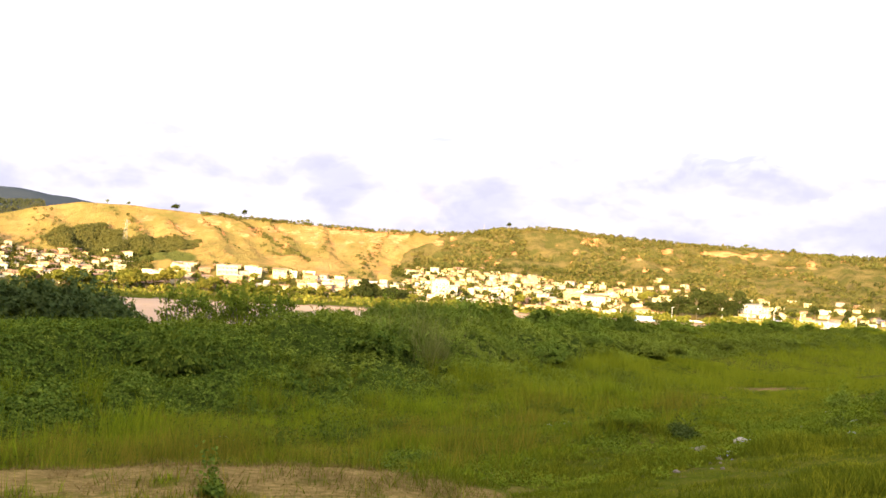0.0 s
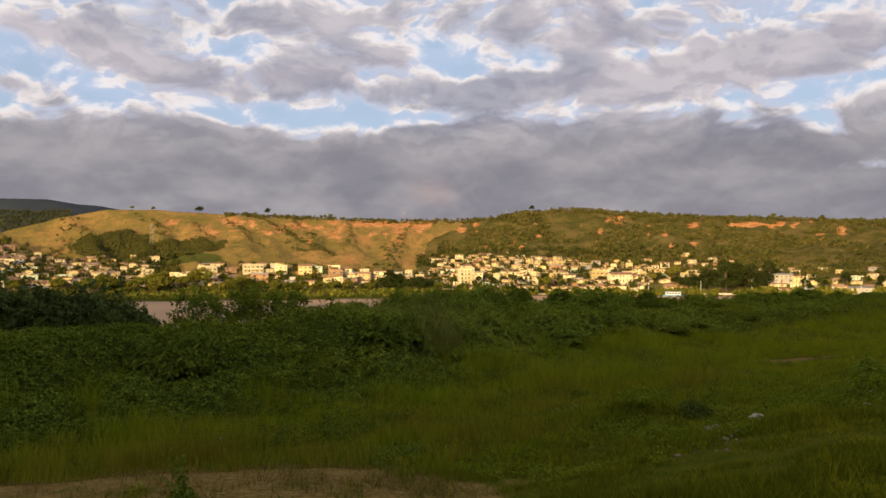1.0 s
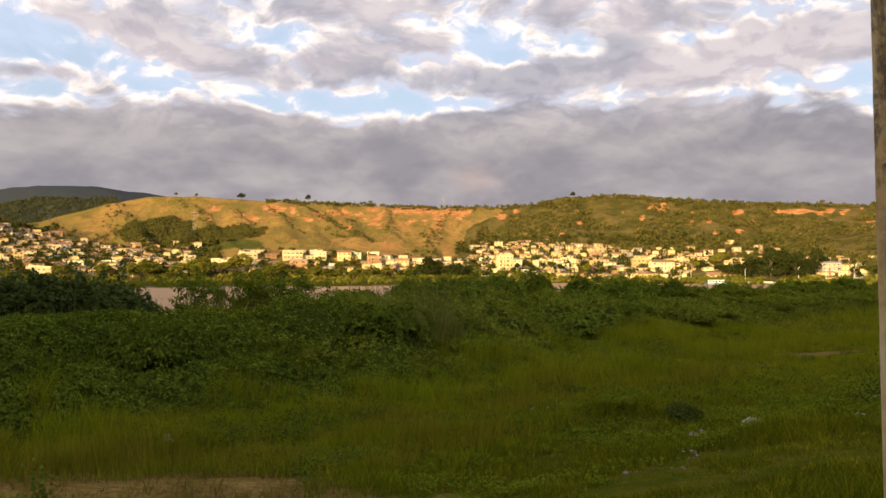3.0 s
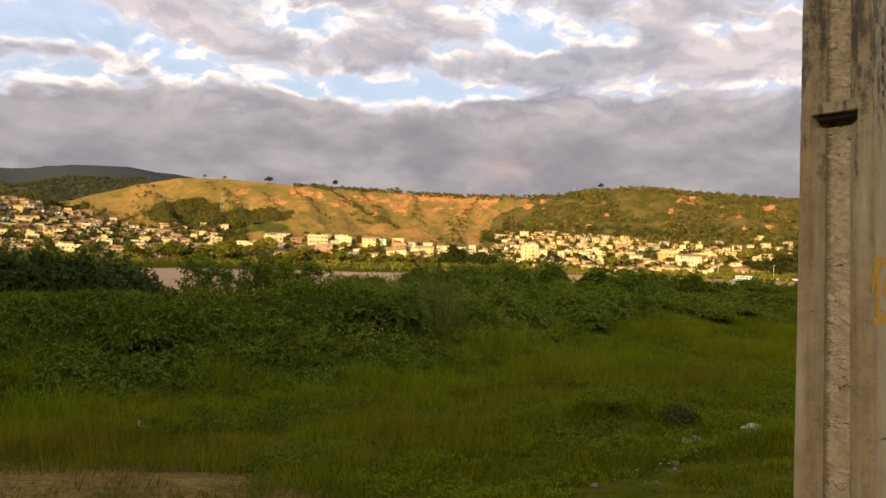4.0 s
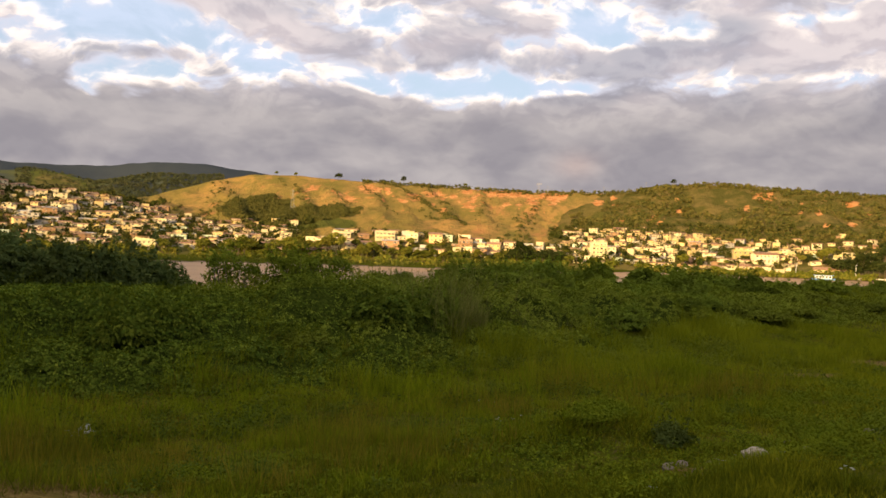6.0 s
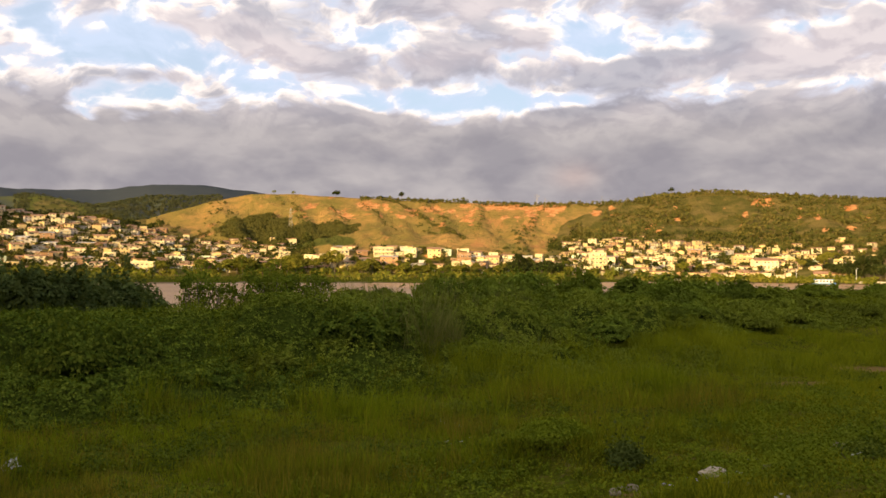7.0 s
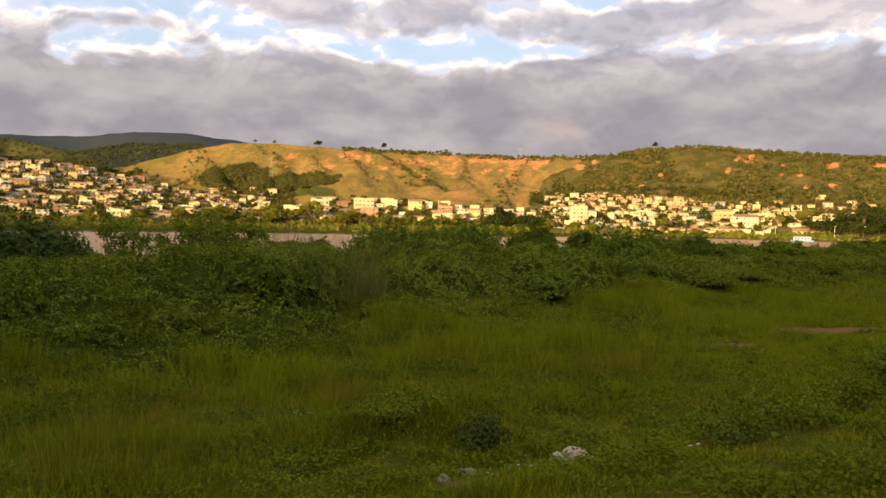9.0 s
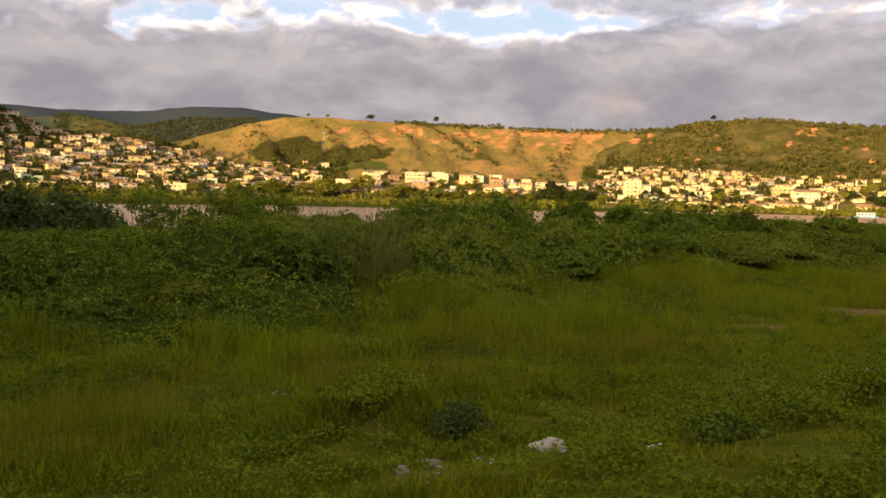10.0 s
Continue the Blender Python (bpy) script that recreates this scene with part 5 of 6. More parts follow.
for a0, a1, r0, r1, count, most in ((-13.2, -7.6, 905, 730, 230, 2.2), (-15.0, -12.4, 885, 750, 70, 1.6), (-17.2, -15.8, 860, 790, 40, 1.6), (-2.4, -4.2, 885, 720, 70, 1.8), (-10.4, -9.2, 895, 810, 40, 1.5), (-6.4, -6.9, 880, 760, 50, 1.6)):
    for _ in range(count):                # overgrown gullies that run down the hill aslant
        t = nrng.random()
        az, r = a0 + (a1 - a0) * t + nrng.normal(0, 0.14), r0 + (r1 - r0) * t + nrng.normal(0, 4)
        spots.append((r * math.sin(radians(az)), r * math.cos(radians(az)), nrng.uniform(0.9, most)))
scrub("hill_scrub", "green scrub over the sunlit hillside", spots, 0.55, SCRUBLEAF, 61)
spots = []
while len(spots) < 4600:                  # the wooded hollow on the left of the pasture hill
    az, r = nrng.uniform(-25.5, -14.5), nrng.uniform(700, 875)
    lean = az + 0.012 * (r - 780)
    fill = max(1 - ((lean + 21.5) / 2.7) ** 2 - ((r - 788) / 78) ** 2, 1 - ((lean + 18.3) / 3.0) ** 2 - ((r - 765) / 44) ** 2)
    if fill + 0.55 * float(fbm(np.array(az / 0.7), np.array(r / 22.0), 181, 3)) > nrng.uniform(0.0, 0.3):
        spots.append((r * math.sin(radians(az)), r * math.cos(radians(az)), nrng.uniform(1.4, 3.2)))
scrub("hollow_wood", "dark green woodland in a hollow of the hill", spots, 0.45, HOLLOWLEAF, 62, 0.8)
spots = []
for _ in range(2600):                     # woods on the hill behind
    az, r = nrng.uniform(-37, -24.5), nrng.uniform(1080, 1360)
    if abs(az + 34.6) > 1.6 or nrng.random() < 0.2:
        spots.append((r * math.sin(radians(az)), r * math.cos(radians(az)), nrng.uniform(3.0, 5.5)))
scrub("distant_wood", "dark woodland on the hill behind the town", spots, 0.40, DISTANTLEAF, 65, 0.9)

spots = []
for a0, a1, r0, r1, count in ((-45, -28, 612, 860, 2600), (-28, -18, 612, 750, 760), (-18, -3, 604, 650, 170), (-2, 14, 606, 780, 860), (13, 33, 640, 780, 420)):
    for _ in range(count):
        az, r = nrng.uniform(a0, a1), nrng.uniform(r0, r1)
        x, y = r * math.sin(radians(az)), r * math.cos(radians(az))
        if all((x - hx) ** 2 + (y - hy) ** 2 > (0.5 * d - 0.5) ** 2 for hx, hy, d in taken):
            spots.append((x, y, nrng.uniform(2.4, 4.8)))
scrub("town_greenery", "garden trees and shrubs between the houses", spots, 0.42, TOWNLEAF, 63, 1.15)

spots = []
for _ in range(2000):
    az = nrng.uniform(-45, 34)
    r = nrng.uniform(595, 608) if nrng.random() < 0.7 or az > 3 else float(np.interp(az, SHORE_AZ, SHORE_R)) + nrng.uniform(14, 110)
    if float(fbm(np.array(az / 1.1), np.array(0.5), 57)) > -0.22:
        spots.append((r * math.sin(radians(az)), r * math.cos(radians(az)), nrng.uniform(2.0, 4.6)))
scrub("shore_shrubs", "overgrown green shrubs along the far shore", spots, 0.45, FARLEAF, 64, 1.1)

# ---- masts, shore wall and small structures across the river ----
STEEL = grained("grey_steel", (0.20, 0.19, 0.18), (0.30, 0.29, 0.28), 2.0, 0.5)
WHITEPAINT = grained("white_paint", (0.66, 0.66, 0.65), (0.80, 0.80, 0.78), 2.0, 0.6)
BLUEPAINT = grained("blue_paint", (0.10, 0.22, 0.42), (0.16, 0.30, 0.52), 2.0, 0.5)
WALLSTONE = grained("river_wall", (0.42, 0.38, 0.33), (0.56, 0.52, 0.46), 0.6, 0.9, stain=(0.25, 0.22, 0.18))


def lattice_mast(az, r, tall, foot, label):
    root = tagged(new("lattice_mast"), label, "mast", "masts on the hill")
    root.location = bearing(az, r, -0.2)
    for sx, sy in ((-1, -1), (1, -1), (1, 1), (-1, 1)):
        bm = tube(bmesh.new(), [(sx * foot, sy * foot, 0), (sx * foot * 0.2, sy * foot * 0.2, tall)], [0.09, 0.06], 4)
        part("leg", bm, STEEL, root)
    for k in range(7):
        f0, f1 = k / 7, (k + 1) / 7
        a, b = foot * (1 - 0.8 * f0), foot * (1 - 0.8 * f1)
        bm = bmesh.new()
        for s in (-1, 1):
            tube(bm, [(-a, s * a, tall * f0), (b, s * b, tall * f1)], [0.04, 0.04], 4)
            tube(bm, [(s * a, a, tall * f0), (s * b, -b, tall * f1)], [0.04, 0.04], 4)
        part("brace", bm, STEEL, root)
    for z in (0.80, 0.92):
        bm = tube(bmesh.new(), [(-3.2, 0, tall * z), (3.2, 0, tall * z)], [0.12, 0.12], 4)
        part("cross_arm", bm, STEEL, root)


lattice_mast(-19.7, 800, 22, 1.9, "grey lattice power pylon on the wooded slope")
lattice_mast(-2.8, 902, 12, 0.8, "slim lattice radio mast on the crest")


def thin_post(name, az, r, tall, rad, mat, label, category, head=False, group=""):
    root = tagged(new(name), label, category, group)
    root.location = bearing(az, r, -0.2)
    part("post", tube(bmesh.new(), [(0, 0, 0), (0, 0, tall)], [rad, rad * 0.7], 6), mat, root)
    if head:
        bm = tube(bmesh.new(), [(0, 0, tall - 0.1), (0, -1.0, tall + 0.3), (0, -1.9, tall + 0.3)], [0.09, 0.08, 0.07], 5)
        part("arm", bm, mat, root)
        bm = bmesh.new()
        box(bm, (-0.25, -2.7, tall + 0.2), (0.25, -1.8, tall + 0.42), 0.05)
        part("lamp_head", bm, WHITEPAINT, root)


for az in (1.6, 4.4, -2.2):
    thin_post("antenna_pole", az, 902, 8, 0.22, STEEL, "thin antenna pole on the crest", "antenna")
for az in (19.0, 20.6, 22.2, 23.8, 25.4, 27.0, 28.6, 14.0, 17.4):
    thin_post("street_lamp", az, 603, 9.5, 0.16, WHITEPAINT, "tall street lamp on the river road", "street lamp", True, "river road lamps")


def shore_wall(a0, a1, r, high, label):
    bm = bmesh.new()
    rows = []
    for az in np.arange(a0, a1 + 0.01, 0.5):
        p0, p1 = bearing(az, r), bearing(az, r + 0.8)
        z = p0.z
        rows.append([bm.verts.new(v) for v in ((p0.x, p0.y, z - 2.5), (p0.x, p0.y, z + high), (p1.x, p1.y, z + high), (p1.x, p1.y, z - 2.5))])
    for a, b in zip(rows, rows[1:]):
        for k in range(3):
            bm.faces.new((a[k], a[k + 1], b[k + 1], b[k]))
    mesh = bpy.data.meshes.new("river_wall")
    bm.to_mesh(mesh)
    mesh.materials.append(WALLSTONE)
    tagged(new("river_wall", mesh), label, "wall", kind="structure")


shore_wall(16.8, 34, 601, 1.3, "pale low wall along the river road")
shore_wall(5.5, 13.5, 600.5, 1.6, "pale retaining wall below the houses")


def ferry():
    """The small blue and white boat moored at the bank."""
    root = tagged(new("river_boat"), "small blue and white covered boat moored at the bank", "boat")
    root.matrix_world = Matrix.Translation(Vector((583 * math.sin(radians(15.6)), 583 * math.cos(radians(15.6)), WATER))) @ pose(0, 0, 0, 0, 0, -12)
    bm = bmesh.new()
    box(bm, (-7, -2, -0.4), (7, 2, 1.0), 0.35)
    part("hull", bm, BLUEPAINT, root)
    bm = bmesh.new()
    box(bm, (-5, -1.6, 1.0), (5, 1.6, 2.9), 0.15)
    part("cabin", bm, WHITEPAINT, root)
    bm = bmesh.new()
    box(bm, (-6, -2.1, 2.9), (6, 2.1, 3.2), 0.1)
    part("canopy", bm, BLUEPAINT, root)
    for k in range(5):
        ob = part("window", WINDOWS[(1.3, 1.2)], None, root)
        ob.location = (-3.8 + 1.9 * k, -1.6, 1.4)


ferry()


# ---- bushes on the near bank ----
# dark leaf colour that stands in for shade between the leaves
INNER_SHADE = grained("inner_growth", (0.020, 0.032, 0.005), (0.055, 0.074, 0.010), 5.0, depth=0.10, fine=6.0, spec=0.0)


def bush(seed, lobes, count, leaf, mat, label, name="bush", group="bushes of the near bank", fold=0.25, wide=0.8, depth=0.35, stems=4, sprigs=0, simple=False, core=False, thick=1.0):
    rng = np.random.default_rng(seed)
    root = tagged(new(name), label, "bush", group)
    for k in range(stems):
        c, s = lobes[k % len(lobes)]
        goal = Vector(c) + Vector((rng.uniform(-0.6, 0.6) * s[0], rng.uniform(-0.6, 0.6) * s[1], 0.6 * s[2]))
        foot = Vector((c[0] * 0.4, c[1] * 0.4, -0.3))
        middle = (foot + goal) / 2 + Vector((rng.uniform(-0.2, 0.2), rng.uniform(-0.2, 0.2), 0.1))
        part("stem", tube(bmesh.new(), [foot, middle, goal], [0.05 * thick, 0.035 * thick, 0.012 * thick], 5), BARK, root)
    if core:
        # a dark shell of inner foliage, the bush's deep shade put into its colour
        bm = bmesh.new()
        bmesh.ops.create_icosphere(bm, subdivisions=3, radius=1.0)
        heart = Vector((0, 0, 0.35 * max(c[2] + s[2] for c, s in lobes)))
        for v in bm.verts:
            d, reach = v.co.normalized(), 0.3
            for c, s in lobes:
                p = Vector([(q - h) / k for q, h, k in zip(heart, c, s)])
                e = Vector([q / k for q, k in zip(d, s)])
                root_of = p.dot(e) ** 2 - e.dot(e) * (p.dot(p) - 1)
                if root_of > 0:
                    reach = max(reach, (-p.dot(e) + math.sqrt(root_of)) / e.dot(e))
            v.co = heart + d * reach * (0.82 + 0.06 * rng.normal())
        part("inner_growth", bm, INNER_SHADE, root)
    at, out = lobes_points(lobes, count, rng, depth)
    out = out / np.linalg.norm(out, axis=1, keepdims=True) + np.array([0, 0, 0.35]) + 0.55 * rng.normal(size=(count, 3))
    if sprigs:
        # shoots that stand out of the outline, with leaves along them
        base, _ = lobes_points(lobes, sprigs, rng, 0.1, low=0.2)
        lean = rng.normal(size=(sprigs, 3)) * 0.35 + np.array([0, 0, 1.0])
        extra = []
        for b, l in zip(base, lean):
            h = rng.uniform(0.4, 1.0)
            for s in np.linspace(0.1, 1, 9):
                extra.append(b + l * h * s)
        extra = np.array(extra) + 0.03 * rng.normal(size=(len(extra), 3))
        at = np.vstack([at, extra])
        out = np.vstack([out, rng.normal(size=extra.shape) + np.array([0, 0, 0.8])])
    if simple:
        # dense growth: the leaves stand in sprays that face out and up
        pick = rng.choice(len(at), len(at) // 3, replace=False)
        arrays = sprays(at[pick], out[pick] / np.linalg.norm(out[pick], axis=1, keepdims=True) + np.array([0, 0, 0.5]), leaf * 0.95, 6, rng, wide)
    else:
        arrays = leaf_arrays(at, out, leaf, leaf * wide, rng, fold, 0.15)
    part("leaves", mesh_of("leaves", *arrays, mat), None, root)
    return root


def mound(rng, wide, tall, n):
    """Lobes of a sprawling mound."""
    lobes = []
    for k in range(n):
        a, d = rng.uniform(0, 2 * math.pi), wide * 0.62 * math.sqrt(rng.random())
        s = wide * rng.uniform(0.28, 0.46)
        h = tall * rng.uniform(0.45, 0.72) * (1 - 0.35 * d / wide)
        lobes.append(((d * math.cos(a), d * math.sin(a), h * 0.62), (s, s * rng.uniform(0.8, 1.1), h * 0.62)))
    return lobes


prng = random.Random(15)
BUSHES = {
    "creeper": [bush(70 + k, mound(prng, 2.7, 1.5, 8), 4600, 0.14, VINE, "sprawling mound of bright green creeper", "creeper_mound", "creepers over the near bank", sprigs=40, simple=True, core=True, wide=0.95) for k in range(3)],
    "shrub": [bush(80 + k, mound(prng, 2.3, 2.7, 8), 5000, 0.165, SHRUBLEAF, "dense dark green shrub on the bank", sprigs=44, simple=True, core=True, wide=0.95) for k in range(4)],
    "bank": [bush(85 + k, mound(prng, 2.5, 2.4, 7), 2200, 0.22, BUSHLEAF, "low green shrub on the river bank", "bank_shrub", sprigs=26, stems=3, simple=True, core=True, wide=0.95) for k in range(3)],
    "dark": [bush(90 + k, mound(prng, 3.4, 5.2, 10), 7000, 0.21, DARKLEAF, "tall dense dark green bush near the river", "tall_bush", depth=0.5, stems=6, sprigs=70, simple=True, core=True, wide=0.95) for k in range(2)],
    "open": [bush(100 + k, [((prng.uniform(-1, 1), prng.uniform(-1, 1), prng.uniform(1.0, 3.4)), (prng.uniform(0.35, 0.8), prng.uniform(0.35, 0.8), prng.uniform(0.3, 0.6))) for _ in range(13)], 520, 0.19, BUSHLEAF,
                  "open wispy sapling with sparse leaves", "sapling", "saplings on the river edge", depth=0.9, stems=7, sprigs=22) for k in range(2)],
}
unused = {(k, n) for k, some in BUSHES.items() for n in range(len(some))}


TOPS = {(k, n): max(max(v.co.z for v in child.data.vertices) for child in ob.children) for k, some in BUSHES.items() for n, ob in enumerate(some)}
# how high the growth stands along the bank, as an angle below the eye: full where thickets are, low where the river shows
SKYLINE = ([-20, 17, 20, 28, 31, 34, 37, 39, 45, 47, 56, 60, 66, 68, 94, 96, 102, 104, 123, 125, 131, 133, 240],
           [-2.9, -2.9, -2.8, -2.6, -1.3, -1.0, -1.1, -0.7, -0.7, -0.2, -0.2, -1.7, -1.7, -0.4, -0.5, -1.4, -1.4, -0.6, -0.6, -1.3, -1.3, -0.6, -0.6])


def set_bush(kind, x, y, size=1.0, high=1.0, n=None):
    n = prng.randrange(len(BUSHES[kind])) if n is None else n
    z = float(height(x, y)) - 0.08
    u, v = y * HX - x * HY, x * HX + y * HY
    limit = float(np.interp(v, *SKYLINE)) + prng.uniform(-0.75, 0.5)
    if kind == "open":
        limit = max(limit, 0.5)
    elif kind == "dark":
        limit = prng.uniform(-0.1, 0.9)
    else:
        limit = min(limit, -0.05)
    room = EYE + math.hypot(u, v - 5) * math.tan(radians(limit)) - z
    high = min(high, max(room, 0.35) / (TOPS[kind, n] * size))
    m = Matrix.Translation((x, y, z)) @ pose(0, 0, 0, 0, 0, prng.uniform(0, 360)) @ Matrix.Diagonal((size, size, size * high, 1))
    if (kind, n) in unused:
        unused.discard((kind, n))
        BUSHES[kind][n].matrix_world = m
    else:
        copy_thing(BUSHES[kind][n], Matrix()).matrix_basis = m


def along(u, v):
    """A place by its distance from the line towards the river and along the line."""
    return v * HX - u * HY, v * HY + u * HX


# belts: distances from the line, stretch along it, number, kind, size, height
for u0, u1, v0, v1, count, kind, size, high in (
        (36, 44, -6, 30, 8, "creeper", 1.0, 1.1), (40, 46, 30, 56, 9, "creeper", 1.1, 1.35), (37, 41, 31, 38, 5, "shrub", 1.0, 1.15), (40, 46, 46, 70, 14, "shrub", 1.05, 1.1), (36, 42, 44, 58, 7, "shrub", 0.8, 0.9),
        (46, 56, 42, 84, 18, "shrub", 1.2, 1.2), (46, 52, 46, 57, 6, "shrub", 1.15, 1.3), (55, 63, 30, 41, 10, "open", 1.05, 1.0), (59, 64, 37.5, 42, 7, "open", 1.2, 1.5), (52, 60, 50, 68, 9, "open", 1.0, 0.95), (42, 48, 60, 70, 6, "shrub", 1.25, 1.3), (46, 56, 72, 150, 18, "bank", 1.1, 0.8),
        (38, 48, 60, 130, 14, "creeper", 0.9, 0.9), (50, 58, 80, 230, 42, "bank", 1.1, 0.85)):
    for k in range(count):
        u, v = prng.uniform(u0, u1), v0 + (v1 - v0) * (k + prng.random()) / count
        x, y = along(u, v)
        set_bush(kind, x, y, size * prng.uniform(0.8, 1.25), high * prng.choice((0.75, 0.85, 0.95, 1.1, 1.3)))
# the big dark thicket
for k in range(22):
    x, y = along(prng.uniform(60, 67), -26 + 56 * (k + prng.random()) / 22)
    set_bush("dark", x, y, prng.uniform(1.0, 1.3), prng.uniform(1.2, 1.6))


# ---- grass ----
def blades(name, label, P, tall, wide, mat, seed, lean=0.35):
    """Leaning blades rooted on the land."""
    rng = np.random.default_rng(seed)
    n = len(P)
    z = height(P[:, 0], P[:, 1]) - 0.02
    root = np.column_stack([P, z])
    h = (tall * rng.uniform(0.5, 1.25, n) * (0.40 + 1.2 * clumped(P[:, 0], P[:, 1], 1.1, 91)) * (0.55 + 0.9 * clumped(P[:, 0], P[:, 1], 3.6, 93)))[:, None]
    w = (wide * rng.uniform(0.7, 1.3, n))[:, None]
    a = rng.uniform(0, 2 * math.pi, n)
    face = np.column_stack([np.cos(a), np.sin(a), 0 * a])
    b = rng.uniform(0, 2 * math.pi, n)
    bow = np.column_stack([np.cos(b), np.sin(b), 0 * b]) * h * rng.uniform(0.1, 1.0, (n, 1)) * lean
    up = np.array([0, 0, 1.0])
    tip = root + up * h * 0.95 + bow
    verts = np.stack([root - face * w / 2, root + face * w / 2, tip], 1).reshape(-1, 3)
    faces = np.arange(3 * n).reshape(-1, 3)
    return tagged(new(name, mesh_of(name, verts, faces, mat)), label, "grass", kind="stuff")


def scatter(count, seed, u0, u1, v0, v1, keep):
    """Points over a strip along the line, thinned by keep(x, y) between 0 and 1."""
    rng = np.random.default_rng(seed)
    u, v = rng.uniform(u0, u1, count), rng.uniform(v0, v1, count)
    x, y = v * HX - u * HY, v * HY + u * HX
    deg = np.degrees(np.arctan2(x - 2, y + 3))
    ok = (deg > -46) & (deg < 42) & (rng.random(count) < keep(x, y))
    return np.column_stack([x, y])[ok]


def bare_ground(x, y):
    rocks = np.maximum(spot(x, y, 9.2, 27.2, 0.75, 0.7), spot(x, y, 10.5, 27.5, 0.4, 0.4))
    return np.clip(np.maximum.reduce([1.7 * straw_ground(x, y), 1.3 * soil_ground(x, y), 1.3 * rocks]), 0, 1)


def verge(x, y):
    """1 where leafy weeds crowd the slope below the line."""
    u, v = y * HX - x * HY, x * HX + y * HY
    return ramp(v + 3.0 * fbm(x / 3, y / 3, 37), 21, 27) * (1 - ramp(u + 3.0 * fbm(x / 3, y / 3, 39), 11, 17))


def clumped(x, y, size, seed, bias=0.0):
    return ramp(fbm(x / size, y / size, seed), -0.25 + bias, 0.25 + bias)


P = scatter(330000, 1, 2.2, 20, -14, 50, lambda x, y: (0.45 + 0.55 * clumped(x, y, 1.6, 71)) * (1 - 0.92 * bare_ground(x, y)) * (1 - 0.2 * verge(x, y)))
blades("short_grass", "short green grass over the field", P, 0.22, 0.024, NEARGRASS, 2, 0.9)
P = scatter(260000, 15, 3.0, 15, -6, 44, lambda x, y: (0.35 + 0.65 * clumped(x, y, 0.9, 173)) * (1 - 0.85 * bare_ground(x, y)))
blades("turf", "fine short turf between the taller grass", P, 0.13, 0.016, NEARGRASS, 16, 1.1)
P = scatter(70000, 17, 14, 32, -12, 16, lambda x, y: clumped(x, y, 2.4, 175, 0.0) * (1 - bare_ground(x, y)))
blades("seed_heads", "brown seeding grass before the bank", P, 0.60, 0.022, SEEDGRASS, 18, 0.5)
P = scatter(260000, 3, 15, 38, -12, 80, lambda x, y: (0.45 + 0.55 * clumped(x, y, 2.6, 73)) * (1 - bare_ground(x, y)))
blades("meadow_grass", "longer green grass on the flat of the field", P, 0.32, 0.034, GRASS, 4, 0.8)
P = scatter(90000, 5, 16, 36, -8, 40, lambda x, y: clumped(x, y, 3.2, 75, 0.05) * (1 - bare_ground(x, y)))
blades("tall_grass", "tall seeding grass with brownish tops", P, 0.62, 0.024, SEEDGRASS, 6, 0.45)
P = scatter(150000, 7, 22, 60, 36, 230, lambda x, y: (0.45 + 0.55 * clumped(x, y, 4.0, 77)) * (1 - bare_ground(x, y)))
blades("far_meadow", "rank grass towards the river bank", P, 0.50, 0.07, GRASS, 8, 0.7)
P = scatter(110000, 9, 8, 30, -16, 20, lambda x, y: ramp(straw_ground(x, y), 0.15, 0.5))
blades("cut_straw", "dry yellow cut straw lying on the ground", P, 0.10, 0.018, DRYGRASS, 10, 3.2)
P = scatter(60000, 13, 25, 37, -10, 64, lambda x, y: clumped(x, y, 2.2, 97, -0.05))
blades("bank_grass", "tall rank grass in front of the bushes", P, 0.75, 0.034, GRASS, 14, 0.6)
P = np.vstack([scatter(5000, 11, 36, 46, 34, 52, lambda x, y: clumped(x, y, 2.5, 79, 0.0)),
               scatter(5200, 19, 37, 40.5, 36.5, 44.5, lambda x, y: 0.25 + 0.75 * clumped(x, y, 1.1, 177, 0.05))])
blades("reeds", "pale tall reed grass among the bushes", P, 1.95, 0.05, REED, 12, 0.7)


# ---- creeper and low growth that covers the bank ----
def mounds_of_growth():
    """Rounded mounds along the bank: place, radius and height of each."""
    r = random.Random(77)
    some = []
    for u0, u1, v0, v1, count, small, large, tall in ((33.5, 39, -10, 34, 46, 1.2, 2.4, 1.1), (38, 45, -10, 25, 40, 1.6, 3.2, 1.9), (38, 45, 25, 32, 9, 1.5, 2.6, 1.35), (35, 40, 26, 50, 26, 1.1, 2.2, 1.4), (39, 46, 30, 60, 40, 1.5, 3.0, 2.3),
                                                     (44, 56, -8, 32, 44, 1.6, 2.8, 1.0), (45, 58, 32, 70, 50, 1.6, 2.8, 0.95), (40, 50, 56, 82, 44, 1.4, 2.6, 1.5), (30, 34, -8, 44, 30, 0.8, 1.6, 0.6)):
        for k in range(count):
            u, v = r.uniform(u0, u1), v0 + (v1 - v0) * (k + r.random()) / count
            some.append((*along(u, v), r.uniform(small, large), tall * r.uniform(0.55, 1.15)))
    return np.array(some)


MOUNDS = mounds_of_growth()


